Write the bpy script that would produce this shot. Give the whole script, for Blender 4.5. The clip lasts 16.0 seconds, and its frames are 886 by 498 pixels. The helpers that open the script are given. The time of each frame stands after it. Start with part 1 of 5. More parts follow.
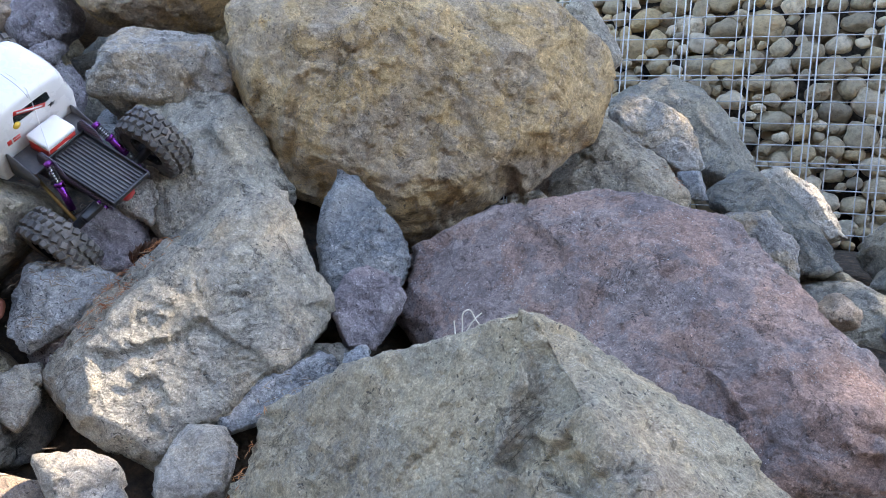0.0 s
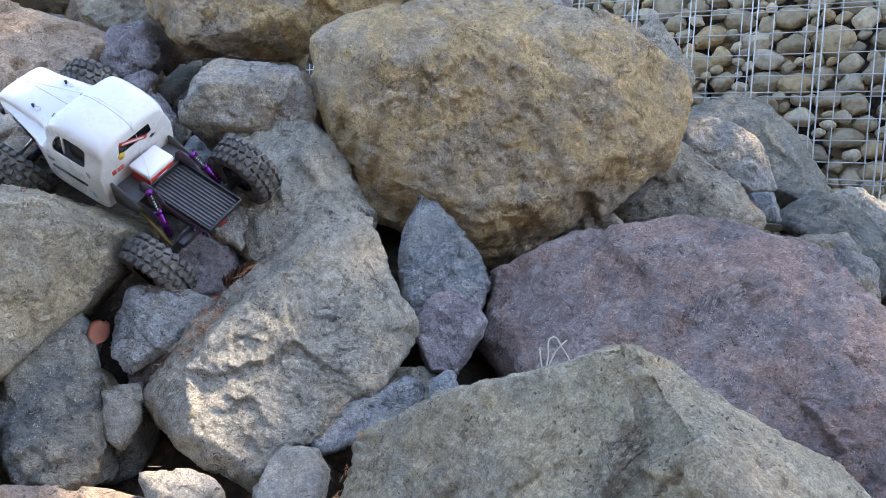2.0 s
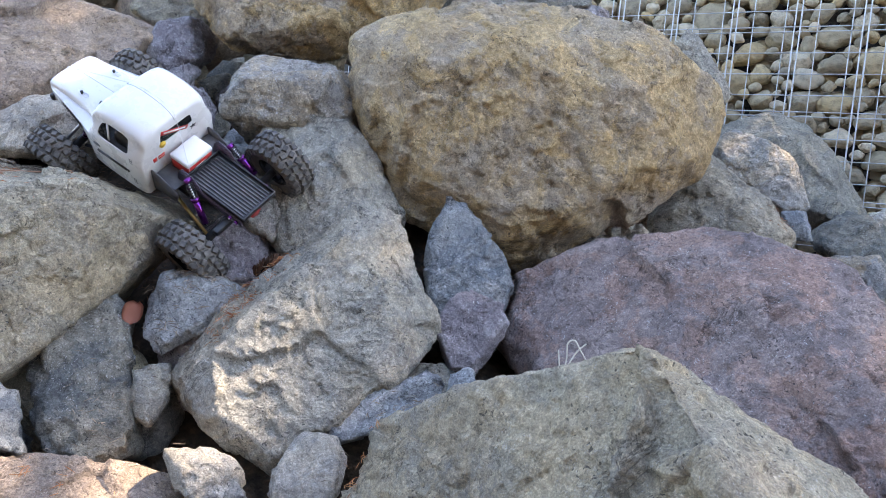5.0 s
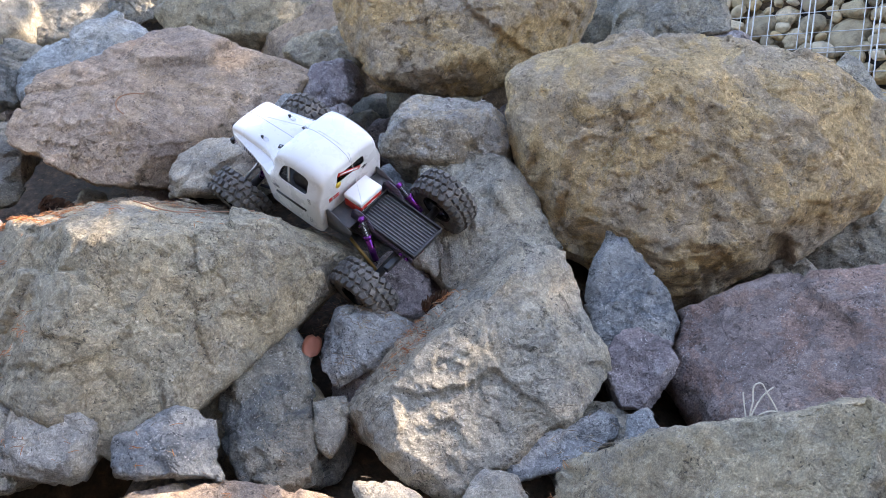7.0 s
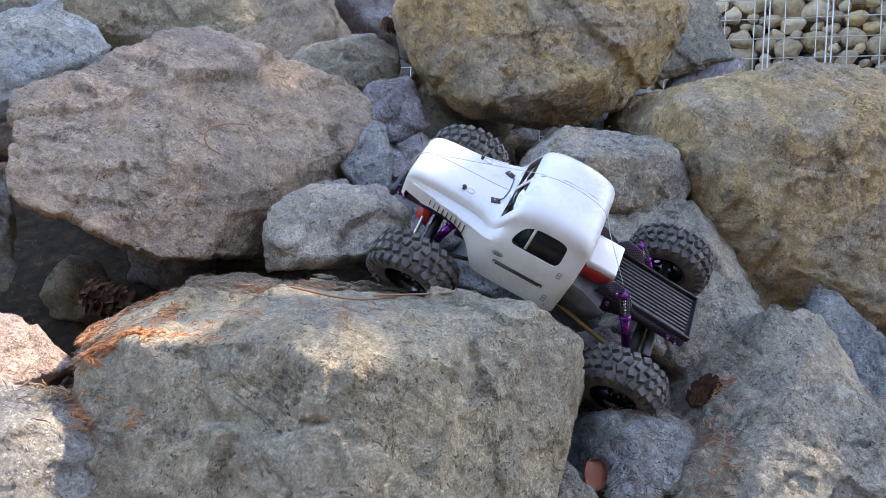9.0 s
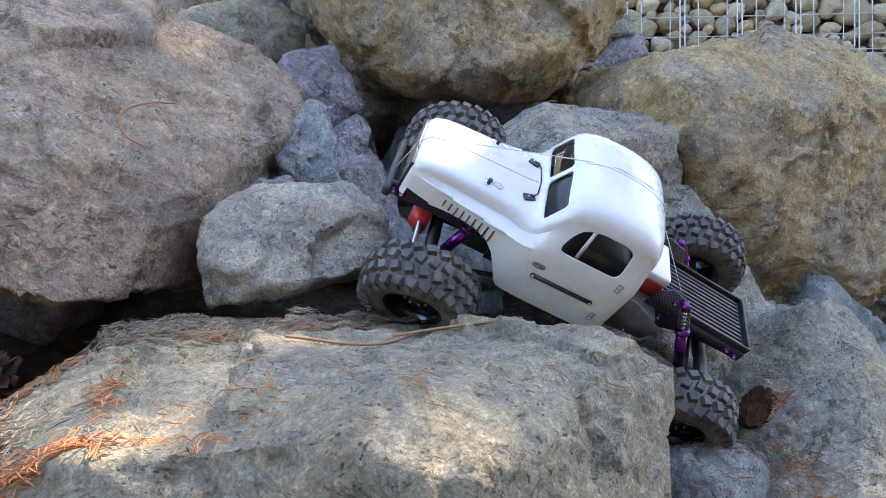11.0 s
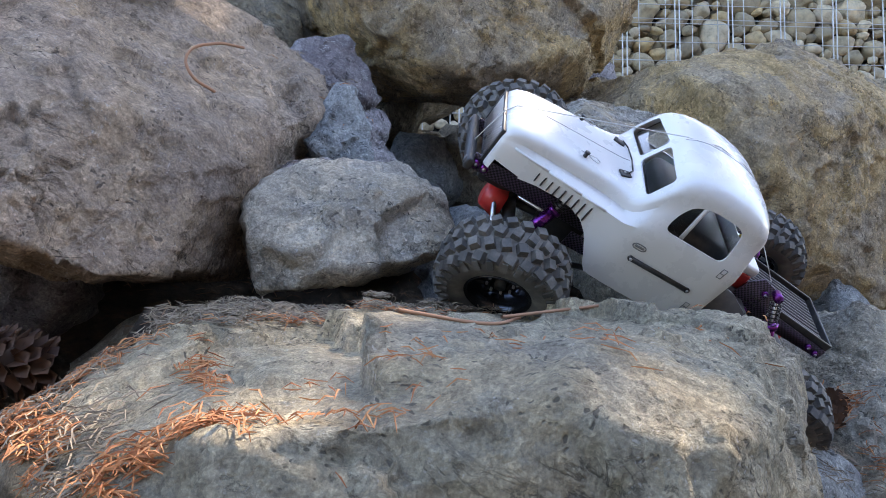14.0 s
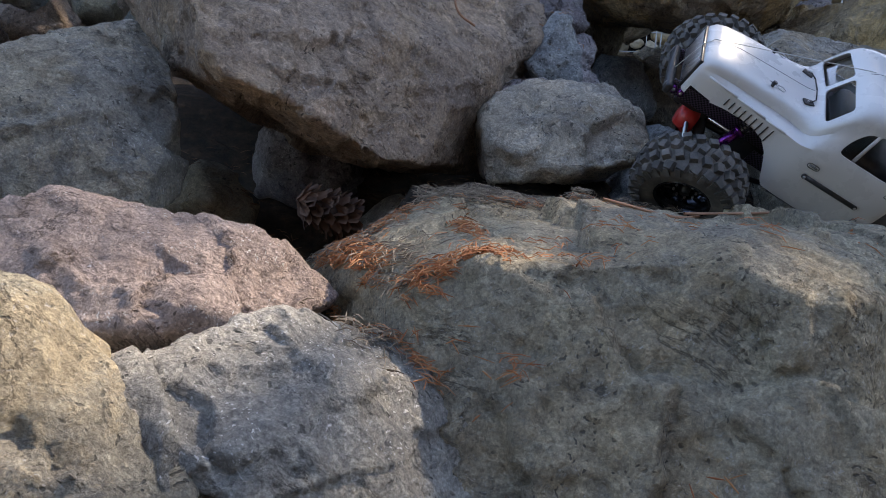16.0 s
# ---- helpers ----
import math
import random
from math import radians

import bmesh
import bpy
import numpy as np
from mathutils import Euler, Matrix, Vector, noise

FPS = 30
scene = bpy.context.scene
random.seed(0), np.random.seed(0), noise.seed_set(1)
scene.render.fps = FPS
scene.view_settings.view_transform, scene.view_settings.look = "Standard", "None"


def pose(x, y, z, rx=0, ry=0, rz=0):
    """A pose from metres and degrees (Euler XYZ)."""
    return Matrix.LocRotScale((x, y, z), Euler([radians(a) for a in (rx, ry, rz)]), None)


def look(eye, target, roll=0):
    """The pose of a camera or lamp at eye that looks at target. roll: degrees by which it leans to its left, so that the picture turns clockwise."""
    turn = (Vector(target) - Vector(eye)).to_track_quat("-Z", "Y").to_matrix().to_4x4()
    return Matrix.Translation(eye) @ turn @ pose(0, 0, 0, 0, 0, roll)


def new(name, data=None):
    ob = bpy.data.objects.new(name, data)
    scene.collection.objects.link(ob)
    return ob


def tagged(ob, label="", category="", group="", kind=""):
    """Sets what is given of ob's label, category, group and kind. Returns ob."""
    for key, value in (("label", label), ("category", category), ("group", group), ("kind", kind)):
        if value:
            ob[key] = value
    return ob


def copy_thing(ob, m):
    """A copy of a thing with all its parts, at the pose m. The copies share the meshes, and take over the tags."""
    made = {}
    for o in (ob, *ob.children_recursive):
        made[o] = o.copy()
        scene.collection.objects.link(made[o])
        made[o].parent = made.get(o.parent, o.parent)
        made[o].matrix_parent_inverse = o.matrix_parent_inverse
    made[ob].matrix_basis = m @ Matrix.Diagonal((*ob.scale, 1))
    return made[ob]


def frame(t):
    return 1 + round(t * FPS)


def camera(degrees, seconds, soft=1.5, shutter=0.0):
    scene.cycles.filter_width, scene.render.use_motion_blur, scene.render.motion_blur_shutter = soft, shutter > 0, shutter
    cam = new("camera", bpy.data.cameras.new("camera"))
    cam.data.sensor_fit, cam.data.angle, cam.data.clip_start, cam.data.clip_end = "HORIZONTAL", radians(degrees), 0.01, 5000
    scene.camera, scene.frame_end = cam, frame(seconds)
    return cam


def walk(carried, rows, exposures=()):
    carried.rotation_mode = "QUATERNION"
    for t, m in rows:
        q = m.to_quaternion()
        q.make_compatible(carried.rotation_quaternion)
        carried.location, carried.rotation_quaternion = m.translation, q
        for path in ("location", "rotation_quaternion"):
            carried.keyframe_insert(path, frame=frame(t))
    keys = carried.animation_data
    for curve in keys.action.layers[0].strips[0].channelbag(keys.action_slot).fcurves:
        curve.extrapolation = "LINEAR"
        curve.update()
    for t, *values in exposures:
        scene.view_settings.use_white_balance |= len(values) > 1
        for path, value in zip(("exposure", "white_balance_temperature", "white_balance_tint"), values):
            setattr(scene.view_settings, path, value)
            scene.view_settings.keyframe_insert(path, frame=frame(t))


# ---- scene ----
import itertools

cam = camera(62.6, 16.0, soft=0.6)
PATH = [
    (0, (0.019, 0.026, 1.21), (-0.003, 2.021, 1.064), 3.6),
    (0.5, (-0.014, 0.016, 1.214), (-0.072, 2.01, 1.074), 3.5),
    (1, (-0.031, 0.01, 1.224), (-0.128, 2.004, 1.092), 3.3),
    (1.5, (-0.031, 0.008, 1.227), (-0.162, 1.999, 1.102), 3.4),
    (2, (-0.038, 0.006, 1.228), (-0.194, 1.996, 1.111), 3.6),
    (2.5, (-0.027, 0.0, 1.235), (-0.198, 1.989, 1.124), 3.9),
    (3, (-0.013, -0.006, 1.226), (-0.181, 1.984, 1.11), 4.4),
    (3.5, (-0.014, -0.009, 1.209), (-0.188, 1.98, 1.098), 5.0),
    (6, (-0.06, -0.029, 1.222), (-0.395, 1.941, 1.125), 6.9),
    (6.5, (-0.092, -0.04, 1.224), (-0.525, 1.911, 1.135), 6.3),
    (7, (-0.151, -0.048, 1.228), (-0.646, 1.889, 1.158), 5.9),
    (7.5, (-0.275, -0.07, 1.204), (-0.709, 1.882, 1.195), 5.3),
    (8, (-0.581, -0.14, 1.218), (-0.809, 1.847, 1.187), 4.5),
    (8.5, (-0.76, -0.058, 1.205), (-0.783, 1.942, 1.221), 4.1),
    (9, (-0.917, 0.198, 1.261), (-0.762, 2.191, 1.275), 3.2),
    (9.5, (-0.971, 0.299, 1.296), (-0.719, 2.282, 1.255), 2.6),
    (10, (-1.002, 0.335, 1.303), (-0.643, 2.302, 1.234), 1.6),
    (12.5, (-1.204, 0.634, 1.239), (-0.291, 2.409, 1.373), -1.3),
    (13, (-1.207, 0.625, 1.231), (-0.28, 2.391, 1.377), -1.1),
    (13.5, (-1.21, 0.62, 1.232), (-0.296, 2.392, 1.376), -0.7),
    (14, (-1.224, 0.612, 1.223), (-0.368, 2.415, 1.343), 0.2),
    (14.5, (-1.24, 0.597, 1.208), (-0.509, 2.458, 1.267), 1.3),
    (15, (-1.264, 0.533, 1.208), (-0.658, 2.439, 1.191), 2.4),
    (15.5, (-1.292, 0.471, 1.199), (-0.787, 2.405, 1.125), 3.6),
    (16, (-1.318, 0.451, 1.194), (-0.9, 2.403, 1.07), 4.7),
]
EXPOSURES = [(0.0, 2.92, 6950, 14), (1.0, 2.76, 6950, 14), (2.7, 2.78, 6950, 14), (3.5, 2.94, 7000, 15), (6.0, 2.92, 7100, 16), (7.0, 2.82, 7150, 17), (8.5, 2.6, 7150, 17), (10.0, 2.7, 6950, 14), (12.5, 2.7, 7000, 14), (14.0, 2.5, 6900, 14), (14.5, 2.35, 6900, 14), (15.0, 1.9, 6700, 13), (16.0, 1.55, 6800, 14)]
walk(cam, [(t, look(eye, target, roll)) for t, eye, target, roll in PATH], EXPOSURES)

# ---- light: open sky and a high sun that comes over the wall and through a tree ----
SUN = Vector((0.533, 0.207, 0.819)).normalized()
world = bpy.data.worlds.new("sky")
scene.world = world
world.use_nodes = True
sky = world.node_tree.nodes.new("ShaderNodeTexSky")
sky.sky_type, sky.sun_disc = "NISHITA", False
sky.sun_elevation = math.asin(SUN.z)
sky.sun_rotation = math.atan2(SUN.x, SUN.y)
background = world.node_tree.nodes["Background"]
background.inputs["Strength"].default_value = 0.15
world.node_tree.links.new(sky.outputs["Color"], background.inputs["Color"])
sun = new("sun", bpy.data.lights.new("sun", "SUN"))
sun.data.energy, sun.data.angle, sun.data.color = 2.9, radians(0.6), (1.0, 0.88, 0.72)
sun.matrix_world = look(SUN * 20, (0, 0, 0))


# ---- materials ----
def shader(name, base=(0.5, 0.5, 0.5), rough=0.6, metal=0.0):
    m = bpy.data.materials.new(name)
    m.use_nodes = True
    b = m.node_tree.nodes["Principled BSDF"]
    b.inputs["Base Color"].default_value = (*base, 1)
    b.inputs["Roughness"].default_value = rough
    b.inputs["Metallic"].default_value = metal
    return m, m.node_tree, b


def node(tree, kind, **values):
    n = tree.nodes.new(kind)
    for k, v in values.items():
        n.inputs[k.replace("_", " ")].default_value = v
    return n


def ramp(tree, source, stops):
    r = tree.nodes.new("ShaderNodeValToRGB")
    while len(r.color_ramp.elements) < len(stops):
        r.color_ramp.elements.new(0.5)
    for e, (at, c) in zip(r.color_ramp.elements, stops):
        e.position, e.color = at, (*c, 1) if len(c) == 3 else c
    tree.links.new(source, r.inputs["Fac"])
    return r.outputs["Color"]


def mixed(tree, fac, a, b, kind="MIX"):
    m = tree.nodes.new("ShaderNodeMix")
    m.data_type, m.blend_type = "RGBA", kind
    for at, v in ((0, fac), (6, a), (7, b)):
        if hasattr(v, "links"):
            tree.links.new(v, m.inputs[at])
        else:
            m.inputs[at].default_value = v if at == 0 else (*v, 1)
    return m.outputs[2]


def stone_material(name, low, mid, high, stain, speck=0.5):
    """Broken, weathered rock: broad tones, stains with ragged edges, mineral specks, pits and a skin of small split facets."""
    m, tree, b = shader(name, mid, 0.92)
    link = tree.links.new
    b.inputs["Specular IOR Level"].default_value = 0.3

    def vmath(kind, u, v):
        n = tree.nodes.new("ShaderNodeVectorMath")
        n.operation = kind
        for at, w in ((0, u), (1, v)):
            if hasattr(w, "links"):
                link(w, n.inputs[at])
            else:
                n.inputs[at].default_value = w
        return n.outputs["Value"] if kind == "DOT_PRODUCT" else n.outputs["Vector"]

    def maths(kind, u, v):
        n = tree.nodes.new("ShaderNodeMath")
        n.operation = kind
        for at, w in ((0, u), (1, v)):
            if hasattr(w, "links"):
                link(w, n.inputs[at])
            else:
                n.inputs[at].default_value = w
        return n.outputs[0]

    own = maths("MULTIPLY", tree.nodes.new("ShaderNodeObjectInfo").outputs["Random"], 9.0)
    co = vmath("ADD", tree.nodes.new("ShaderNodeTexCoord").outputs["Object"], own)

    def noise_at(scale, detail=6, rough=0.6, twist=0.0, out="Fac", at=None):
        n = node(tree, "ShaderNodeTexNoise", Scale=scale, Detail=detail, Roughness=rough, Distortion=twist)
        link(at or co, n.inputs["Vector"])
        return n.outputs[out]

    stray = vmath("MULTIPLY", vmath("SUBTRACT", noise_at(22, 4, 0.6, 0, "Color"), (0.5, 0.5, 0.5)), (0.07, 0.07, 0.07))
    bent = vmath("ADD", co, stray)

    def facets(scale):
        """Split faces: each cell leans its own way; also a random tone for the cell."""
        cell = tree.nodes.new("ShaderNodeTexVoronoi")
        cell.inputs["Scale"].default_value = scale
        link(bent, cell.inputs["Vector"])
        lean = vmath("SUBTRACT", cell.outputs["Color"], (0.5, 0.5, 0.5))
        tone = tree.nodes.new("ShaderNodeSeparateColor")
        link(cell.outputs["Color"], tone.inputs[0])
        return vmath("DOT_PRODUCT", vmath("SUBTRACT", bent, cell.outputs["Position"]), lean), tone.outputs[1]

    broad, blot = noise_at(4.5, 4, 0.55, 0.4), noise_at(8, 12, 0.74, 0.4)
    grain, fine, ragged = noise_at(120, 8, 0.8), noise_at(420, 3, 0.7), noise_at(38, 10, 0.72, 0.2)
    (h1, t1), (h2, t2), (h3, t3) = facets(30), facets(85), facets(210)
    col = ramp(tree, broad, ((0.34, low), (0.5, mid), (0.66, high)))
    col = mixed(tree, ramp(tree, blot, ((0.49, (0, 0, 0)), (0.52, (0.4, 0.4, 0.4)), (0.64, (0.7, 0.7, 0.7)))), col, stain)
    for tone, amount in ((t1, 0.35), (t2, 0.45), (t3, 0.5)):
        col = mixed(tree, amount, col, ramp(tree, tone, ((0.0, (0.66, 0.66, 0.67)), (0.5, (1, 1, 1)), (1.0, (1.34, 1.33, 1.30)))), "MULTIPLY")
    col = mixed(tree, 0.55, col, ramp(tree, grain, ((0.33, (0.38, 0.38, 0.39)), (0.44, (0.9, 0.9, 0.9)), (0.55, (1.07, 1.07, 1.06)), (0.67, (1.6, 1.57, 1.52)))), "MULTIPLY")
    col = mixed(tree, 0.42, col, ramp(tree, fine, ((0.30, (0.4, 0.4, 0.41)), (0.50, (1, 1, 1)), (0.68, (1.7, 1.7, 1.66)))), "MULTIPLY")
    col = mixed(tree, 0.35, col, ramp(tree, ragged, ((0.36, (0.5, 0.5, 0.51)), (0.43, (0.93, 0.93, 0.93)), (0.58, (1.04, 1.04, 1.03)), (0.64, (1.32, 1.3, 1.26)))), "MULTIPLY")
    seam = ramp(tree, noise_at(7, 9, 0.66, 0.8), ((0.490, (0, 0, 0)), (0.499, (1, 1, 1)), (0.506, (0, 0, 0))))
    torn = ramp(tree, noise_at(9, 3, 0.5), ((0.50, (0, 0, 0)), (0.58, (0.75, 0.75, 0.75))))
    crack = mixed(tree, 1.0, seam, torn, "MULTIPLY")
    col = mixed(tree, crack, col, tuple(0.3 * c for c in low))
    pits = tree.nodes.new("ShaderNodeTexVoronoi")
    pits.inputs["Scale"].default_value = 110
    link(bent, pits.inputs["Vector"])
    hole = ramp(tree, pits.outputs["Distance"], ((0.16, (1, 1, 1)), (0.27, (0, 0, 0))))
    some = ramp(tree, noise_at(17, 4, 0.6), ((0.48, (0, 0, 0)), (0.55, (0.85, 0.85, 0.85))))
    pit = mixed(tree, 1.0, hole, some, "MULTIPLY")
    col = mixed(tree, pit, col, tuple(0.4 * c for c in low))
    cells = tree.nodes.new("ShaderNodeTexVoronoi")
    cells.inputs["Scale"].default_value = 190
    link(bent, cells.inputs["Vector"])
    dots = ramp(tree, cells.outputs["Distance"], ((0.17, (1, 1, 1)), (0.24, (0, 0, 0))))
    where = ramp(tree, noise_at(14, 6, 0.7), ((0.47, (0, 0, 0)), (0.56, (speck, speck, speck))))
    col = mixed(tree, mixed(tree, 1.0, dots, where, "MULTIPLY"), col, (0.55, 0.54, 0.52))
    link(mixed(tree, 1.0, col, (1.16, 1.16, 1.16), "MULTIPLY"), b.inputs["Base Color"])
    height = maths("MULTIPLY", h1, 0.30)
    for h, amount in ((h2, 0.46), (h3, 0.55), (ragged, 0.006), (grain, 0.0036), (crack, -0.003), (pit, -0.0016)):
        height = maths("ADD", height, maths("MULTIPLY", h, amount))
    bump = node(tree, "ShaderNodeBump", Strength=1.0, Distance=1.0)
    link(height, bump.inputs["Height"])
    link(bump.outputs["Normal"], b.inputs["Normal"])
    return m


STONE = {
    "ochre": stone_material("ochre_stone", (0.29, 0.245, 0.19), (0.395, 0.285, 0.145), (0.42, 0.32, 0.185), (0.28, 0.25, 0.21), 0.3),
    "grey": stone_material("grey_stone", (0.2, 0.195, 0.175), (0.27, 0.255, 0.215), (0.32, 0.295, 0.24), (0.35, 0.3, 0.215), 0.5),
    "pink": stone_material("pink_stone", (0.18, 0.15, 0.145), (0.255, 0.205, 0.188), (0.295, 0.25, 0.235), (0.33, 0.205, 0.155), 0.6),
    "olive": stone_material("olive_stone", (0.22, 0.20, 0.165), (0.29, 0.26, 0.195), (0.335, 0.30, 0.22), (0.36, 0.29, 0.185), 0.3),
    "blue": stone_material("blue_stone", (0.14, 0.155, 0.165), (0.20, 0.215, 0.225), (0.27, 0.28, 0.28), (0.30, 0.30, 0.28), 0.6),
    "bluepale": stone_material("pale_blue_stone", (0.22, 0.245, 0.25), (0.29, 0.315, 0.315), (0.35, 0.36, 0.345), (0.31, 0.3, 0.255), 0.5),
    "purple": stone_material("purple_stone", (0.18, 0.158, 0.163), (0.25, 0.22, 0.225), (0.31, 0.28, 0.28), (0.37, 0.35, 0.35), 1.0),
    "pale": stone_material("pale_stone", (0.27, 0.26, 0.235), (0.35, 0.325, 0.28), (0.41, 0.38, 0.33), (0.4, 0.35, 0.265), 0.5),
    "slate": stone_material("slate_stone", (0.11, 0.115, 0.11), (0.16, 0.165, 0.15), (0.215, 0.21, 0.185), (0.26, 0.235, 0.18), 0.5),
    "greyochre": stone_material("grey_ochre_stone", (0.22, 0.215, 0.205), (0.29, 0.27, 0.235), (0.34, 0.32, 0.285), (0.37, 0.285, 0.175), 0.9),
    "greyspeck": stone_material("white_specked_stone", (0.20, 0.195, 0.18), (0.27, 0.26, 0.235), (0.33, 0.315, 0.28), (0.37, 0.345, 0.29), 1.0),
    "pinkslab": stone_material("pink_slab_stone", (0.25, 0.195, 0.17), (0.33, 0.265, 0.235), (0.37, 0.31, 0.28), (0.36, 0.29, 0.255), 0.8),
    "pinkgrey": stone_material("pink_grey_stone", (0.235, 0.187, 0.15), (0.325, 0.252, 0.192), (0.37, 0.298, 0.235), (0.36, 0.268, 0.18), 0.35),
}


# ---- builders ----
def part(name, bm, material, parent=None, label="", smooth=True):
    """Links a bmesh as one mesh object, under its thing."""
    me = bpy.data.meshes.new(name)
    bm.to_mesh(me)
    bm.free()
    me.materials.append(material)
    if smooth:
        me.polygons.foreach_set("use_smooth", [True] * len(me.polygons))
    ob = new(name, me)
    ob.parent = parent
    return tagged(ob, label)


BALLS = {}


def ball(sub):
    """Directions and triangles of a fine sphere."""
    if sub not in BALLS:
        bm = bmesh.new()
        bmesh.ops.create_icosphere(bm, subdivisions=sub, radius=1)
        v = np.array([x.co for x in bm.verts])
        f = np.array([[x.index for x in y.verts] for y in bm.faces])
        bm.free()
        BALLS[sub] = v / np.linalg.norm(v, axis=1)[:, None], f
    return BALLS[sub]


def hashed(ix, iy, iz, seed):
    h = (ix * 374761393 + iy * 668265263 + iz * 2147483647 + seed * 1274126177) & 0xFFFFFFFF
    h = ((h ^ (h >> 13)) * 1274126177) & 0xFFFFFFFF
    return ((h ^ (h >> 16)) & 0xFFFF) / 65535.0


def bumps(p, scale, seed):
    """Smooth value noise from 0 to 1 at rows of points."""
    q = p * scale + 1000.0
    i = np.floor(q).astype(np.int64)
    f = q - i
    f = f * f * (3 - 2 * f)
    out = 0
    for dx in (0, 1):
        for dy in (0, 1):
            for dz in (0, 1):
                w = (f[:, 0] if dx else 1 - f[:, 0]) * (f[:, 1] if dy else 1 - f[:, 1]) * (f[:, 2] if dz else 1 - f[:, 2])
                out = out + w * hashed(i[:, 0] + dx, i[:, 1] + dy, i[:, 2] + dz, seed)
    return out


def split_faces(p, scale, seed, tilt, step):
    """Cells round scattered hearts, each a plane with a lean and a height of its own."""
    g = p * scale + 1000.0
    base = np.floor(g).astype(np.int64)
    best, out = np.full(len(p), 9.0), np.zeros(len(p))
    for k in itertools.product((-1, 0, 1), repeat=3):
        i = base + np.array(k)
        d = g - i - np.stack([hashed(i[:, 0], i[:, 1], i[:, 2], seed + c) for c in range(3)], 1)
        far = (d * d).sum(1)
        lean = np.stack([hashed(i[:, 0], i[:, 1], i[:, 2], seed + 5 + c) for c in range(3)], 1) - 0.5
        rise = (d * lean).sum(1) * tilt / scale + (hashed(i[:, 0], i[:, 1], i[:, 2], seed + 9) - 0.5) * 2 * step
        nearer = far < best
        best, out = np.where(nearer, far, best), np.where(nearer, rise, out)
    return out


ROCKS = []


def rock(name, label, kind, place, faces, sub, size):
    """A broken stone: planes at a bearing, a rise and a distance (mm) from its heart, with worn edges and a rough skin."""
    seed = len(ROCKS) * 7 + 3
    d, tri = ball(sub)
    az, el, far = np.radians([f[0] for f in faces]), np.radians([f[1] for f in faces]), np.array([f[2] / 1000 for f in faces])
    normals = np.stack([np.cos(az) * np.cos(el), np.sin(az) * np.cos(el), np.sin(el)], 1)
    dice = np.random.RandomState(seed)
    whole = d * ((np.maximum(d @ normals.T, 1e-3) / far) ** 34).sum(1)[:, None] ** (-1 / 34)
    wide, axes = np.linalg.eigh(whole.T @ whole / len(whole))
    d = (d * np.sqrt(wide)) @ axes.T
    if np.linalg.det(axes) < 0:
        tri = tri[:, ::-1]
    d /= np.linalg.norm(d, axis=1)[:, None]
    for u in dice.normal(size=(5, 3)):
        u /= np.linalg.norm(u)
        normals, far = np.vstack([normals, u]), np.append(far, (whole @ u).max() * dice.uniform(0.95, 0.99))
    for q in whole[dice.randint(0, len(whole), 9)]:
        u = normals[np.argmax((normals @ q) / far)] + 0.35 * dice.normal(size=3)
        u /= np.linalg.norm(u)
        normals, far = np.vstack([normals, u]), np.append(far, max(q @ u, (whole @ u).max() - 0.06 * size))
    near = np.maximum(d @ normals.T, 1e-3) / far
    r = 1.008 * (near**170).sum(1) ** (-1 / 170)
    p = d * r[:, None]
    turn = np.array(Matrix.Rotation(1.1, 3, (0.4, 0.7, 0.5)))
    q = p @ turn.T
    k = min(1.0, 0.25 + size / 0.4)
    rise = np.zeros(len(p))
    wide_ = min(1.0, 0.35 + size / 0.5)
    for cell, tilt, step, stray in ((0.17 * wide_, 0.20, 0.0026, 0.02), (0.068 * wide_, 0.22, 0.0018, 0.010), (0.026, 0.26, 0.0009, 0.005)):
        # broken facets: each cell has a lean and a height of its own, with small ledges where cells meet
        moved = q + stray * np.stack([bumps(q, 0.7 / stray, seed + 11 + c) - 0.5 for c in range(3)], 1)
        rise += split_faces(moved, 1 / cell, seed + 31, tilt, step * k)
    rise = np.clip(rise, -0.014 * k, 0.012 * k)
    grit = np.abs(2 * bumps(q, 30, seed + 7) - 1) + 0.8 * np.abs(2 * bumps(q, 75, seed + 9) - 1) + 0.7 * bumps(q, 160, seed + 8) - 1.2
    rise -= k * 0.0022 * grit
    flat = np.cross(p[tri[:, 1]] - p[tri[:, 0]], p[tri[:, 2]] - p[tri[:, 0]])
    out = np.zeros_like(p)
    for c in range(3):
        np.add.at(out, tri[:, c], flat)
    p = p + out / np.linalg.norm(out, axis=1)[:, None] * rise[:, None]
    me = bpy.data.meshes.new(name)
    me.from_pydata(p.tolist(), [], tri.tolist())
    me.materials.append(STONE[kind])
    me.polygons.foreach_set("use_smooth", [True] * len(me.polygons))
    ob = new(name, me)
    ob.location = place
    ROCKS.append(ob)
    return tagged(ob, label, "rock" if name != "boulder" else "boulder", "rocks of the slope")


# ---- ground ----
def ground_height(x, y):
    """The bank: steep on one side, gentler towards the foot of the wall on the other."""
    steep = np.interp(y, (-1.5, 0, 0.7, 1.0, 1.3, 1.7, 2.3, 3.4), (0.3, 0.5, 0.68, 0.86, 1.17, 1.52, 1.72, 1.8))
    gentle = np.interp(y, (-1.5, 0, 0.8, 1.2, 1.6, 2.0, 2.8, 3.4), (0.3, 0.45, 0.62, 0.8, 1.0, 1.12, 1.25, 1.3))
    w = np.clip((x + 0.35) / 0.8, 0, 1)
    w = w * w * (3 - 2 * w)
    return steep * (1 - w) + gentle * w - 0.19


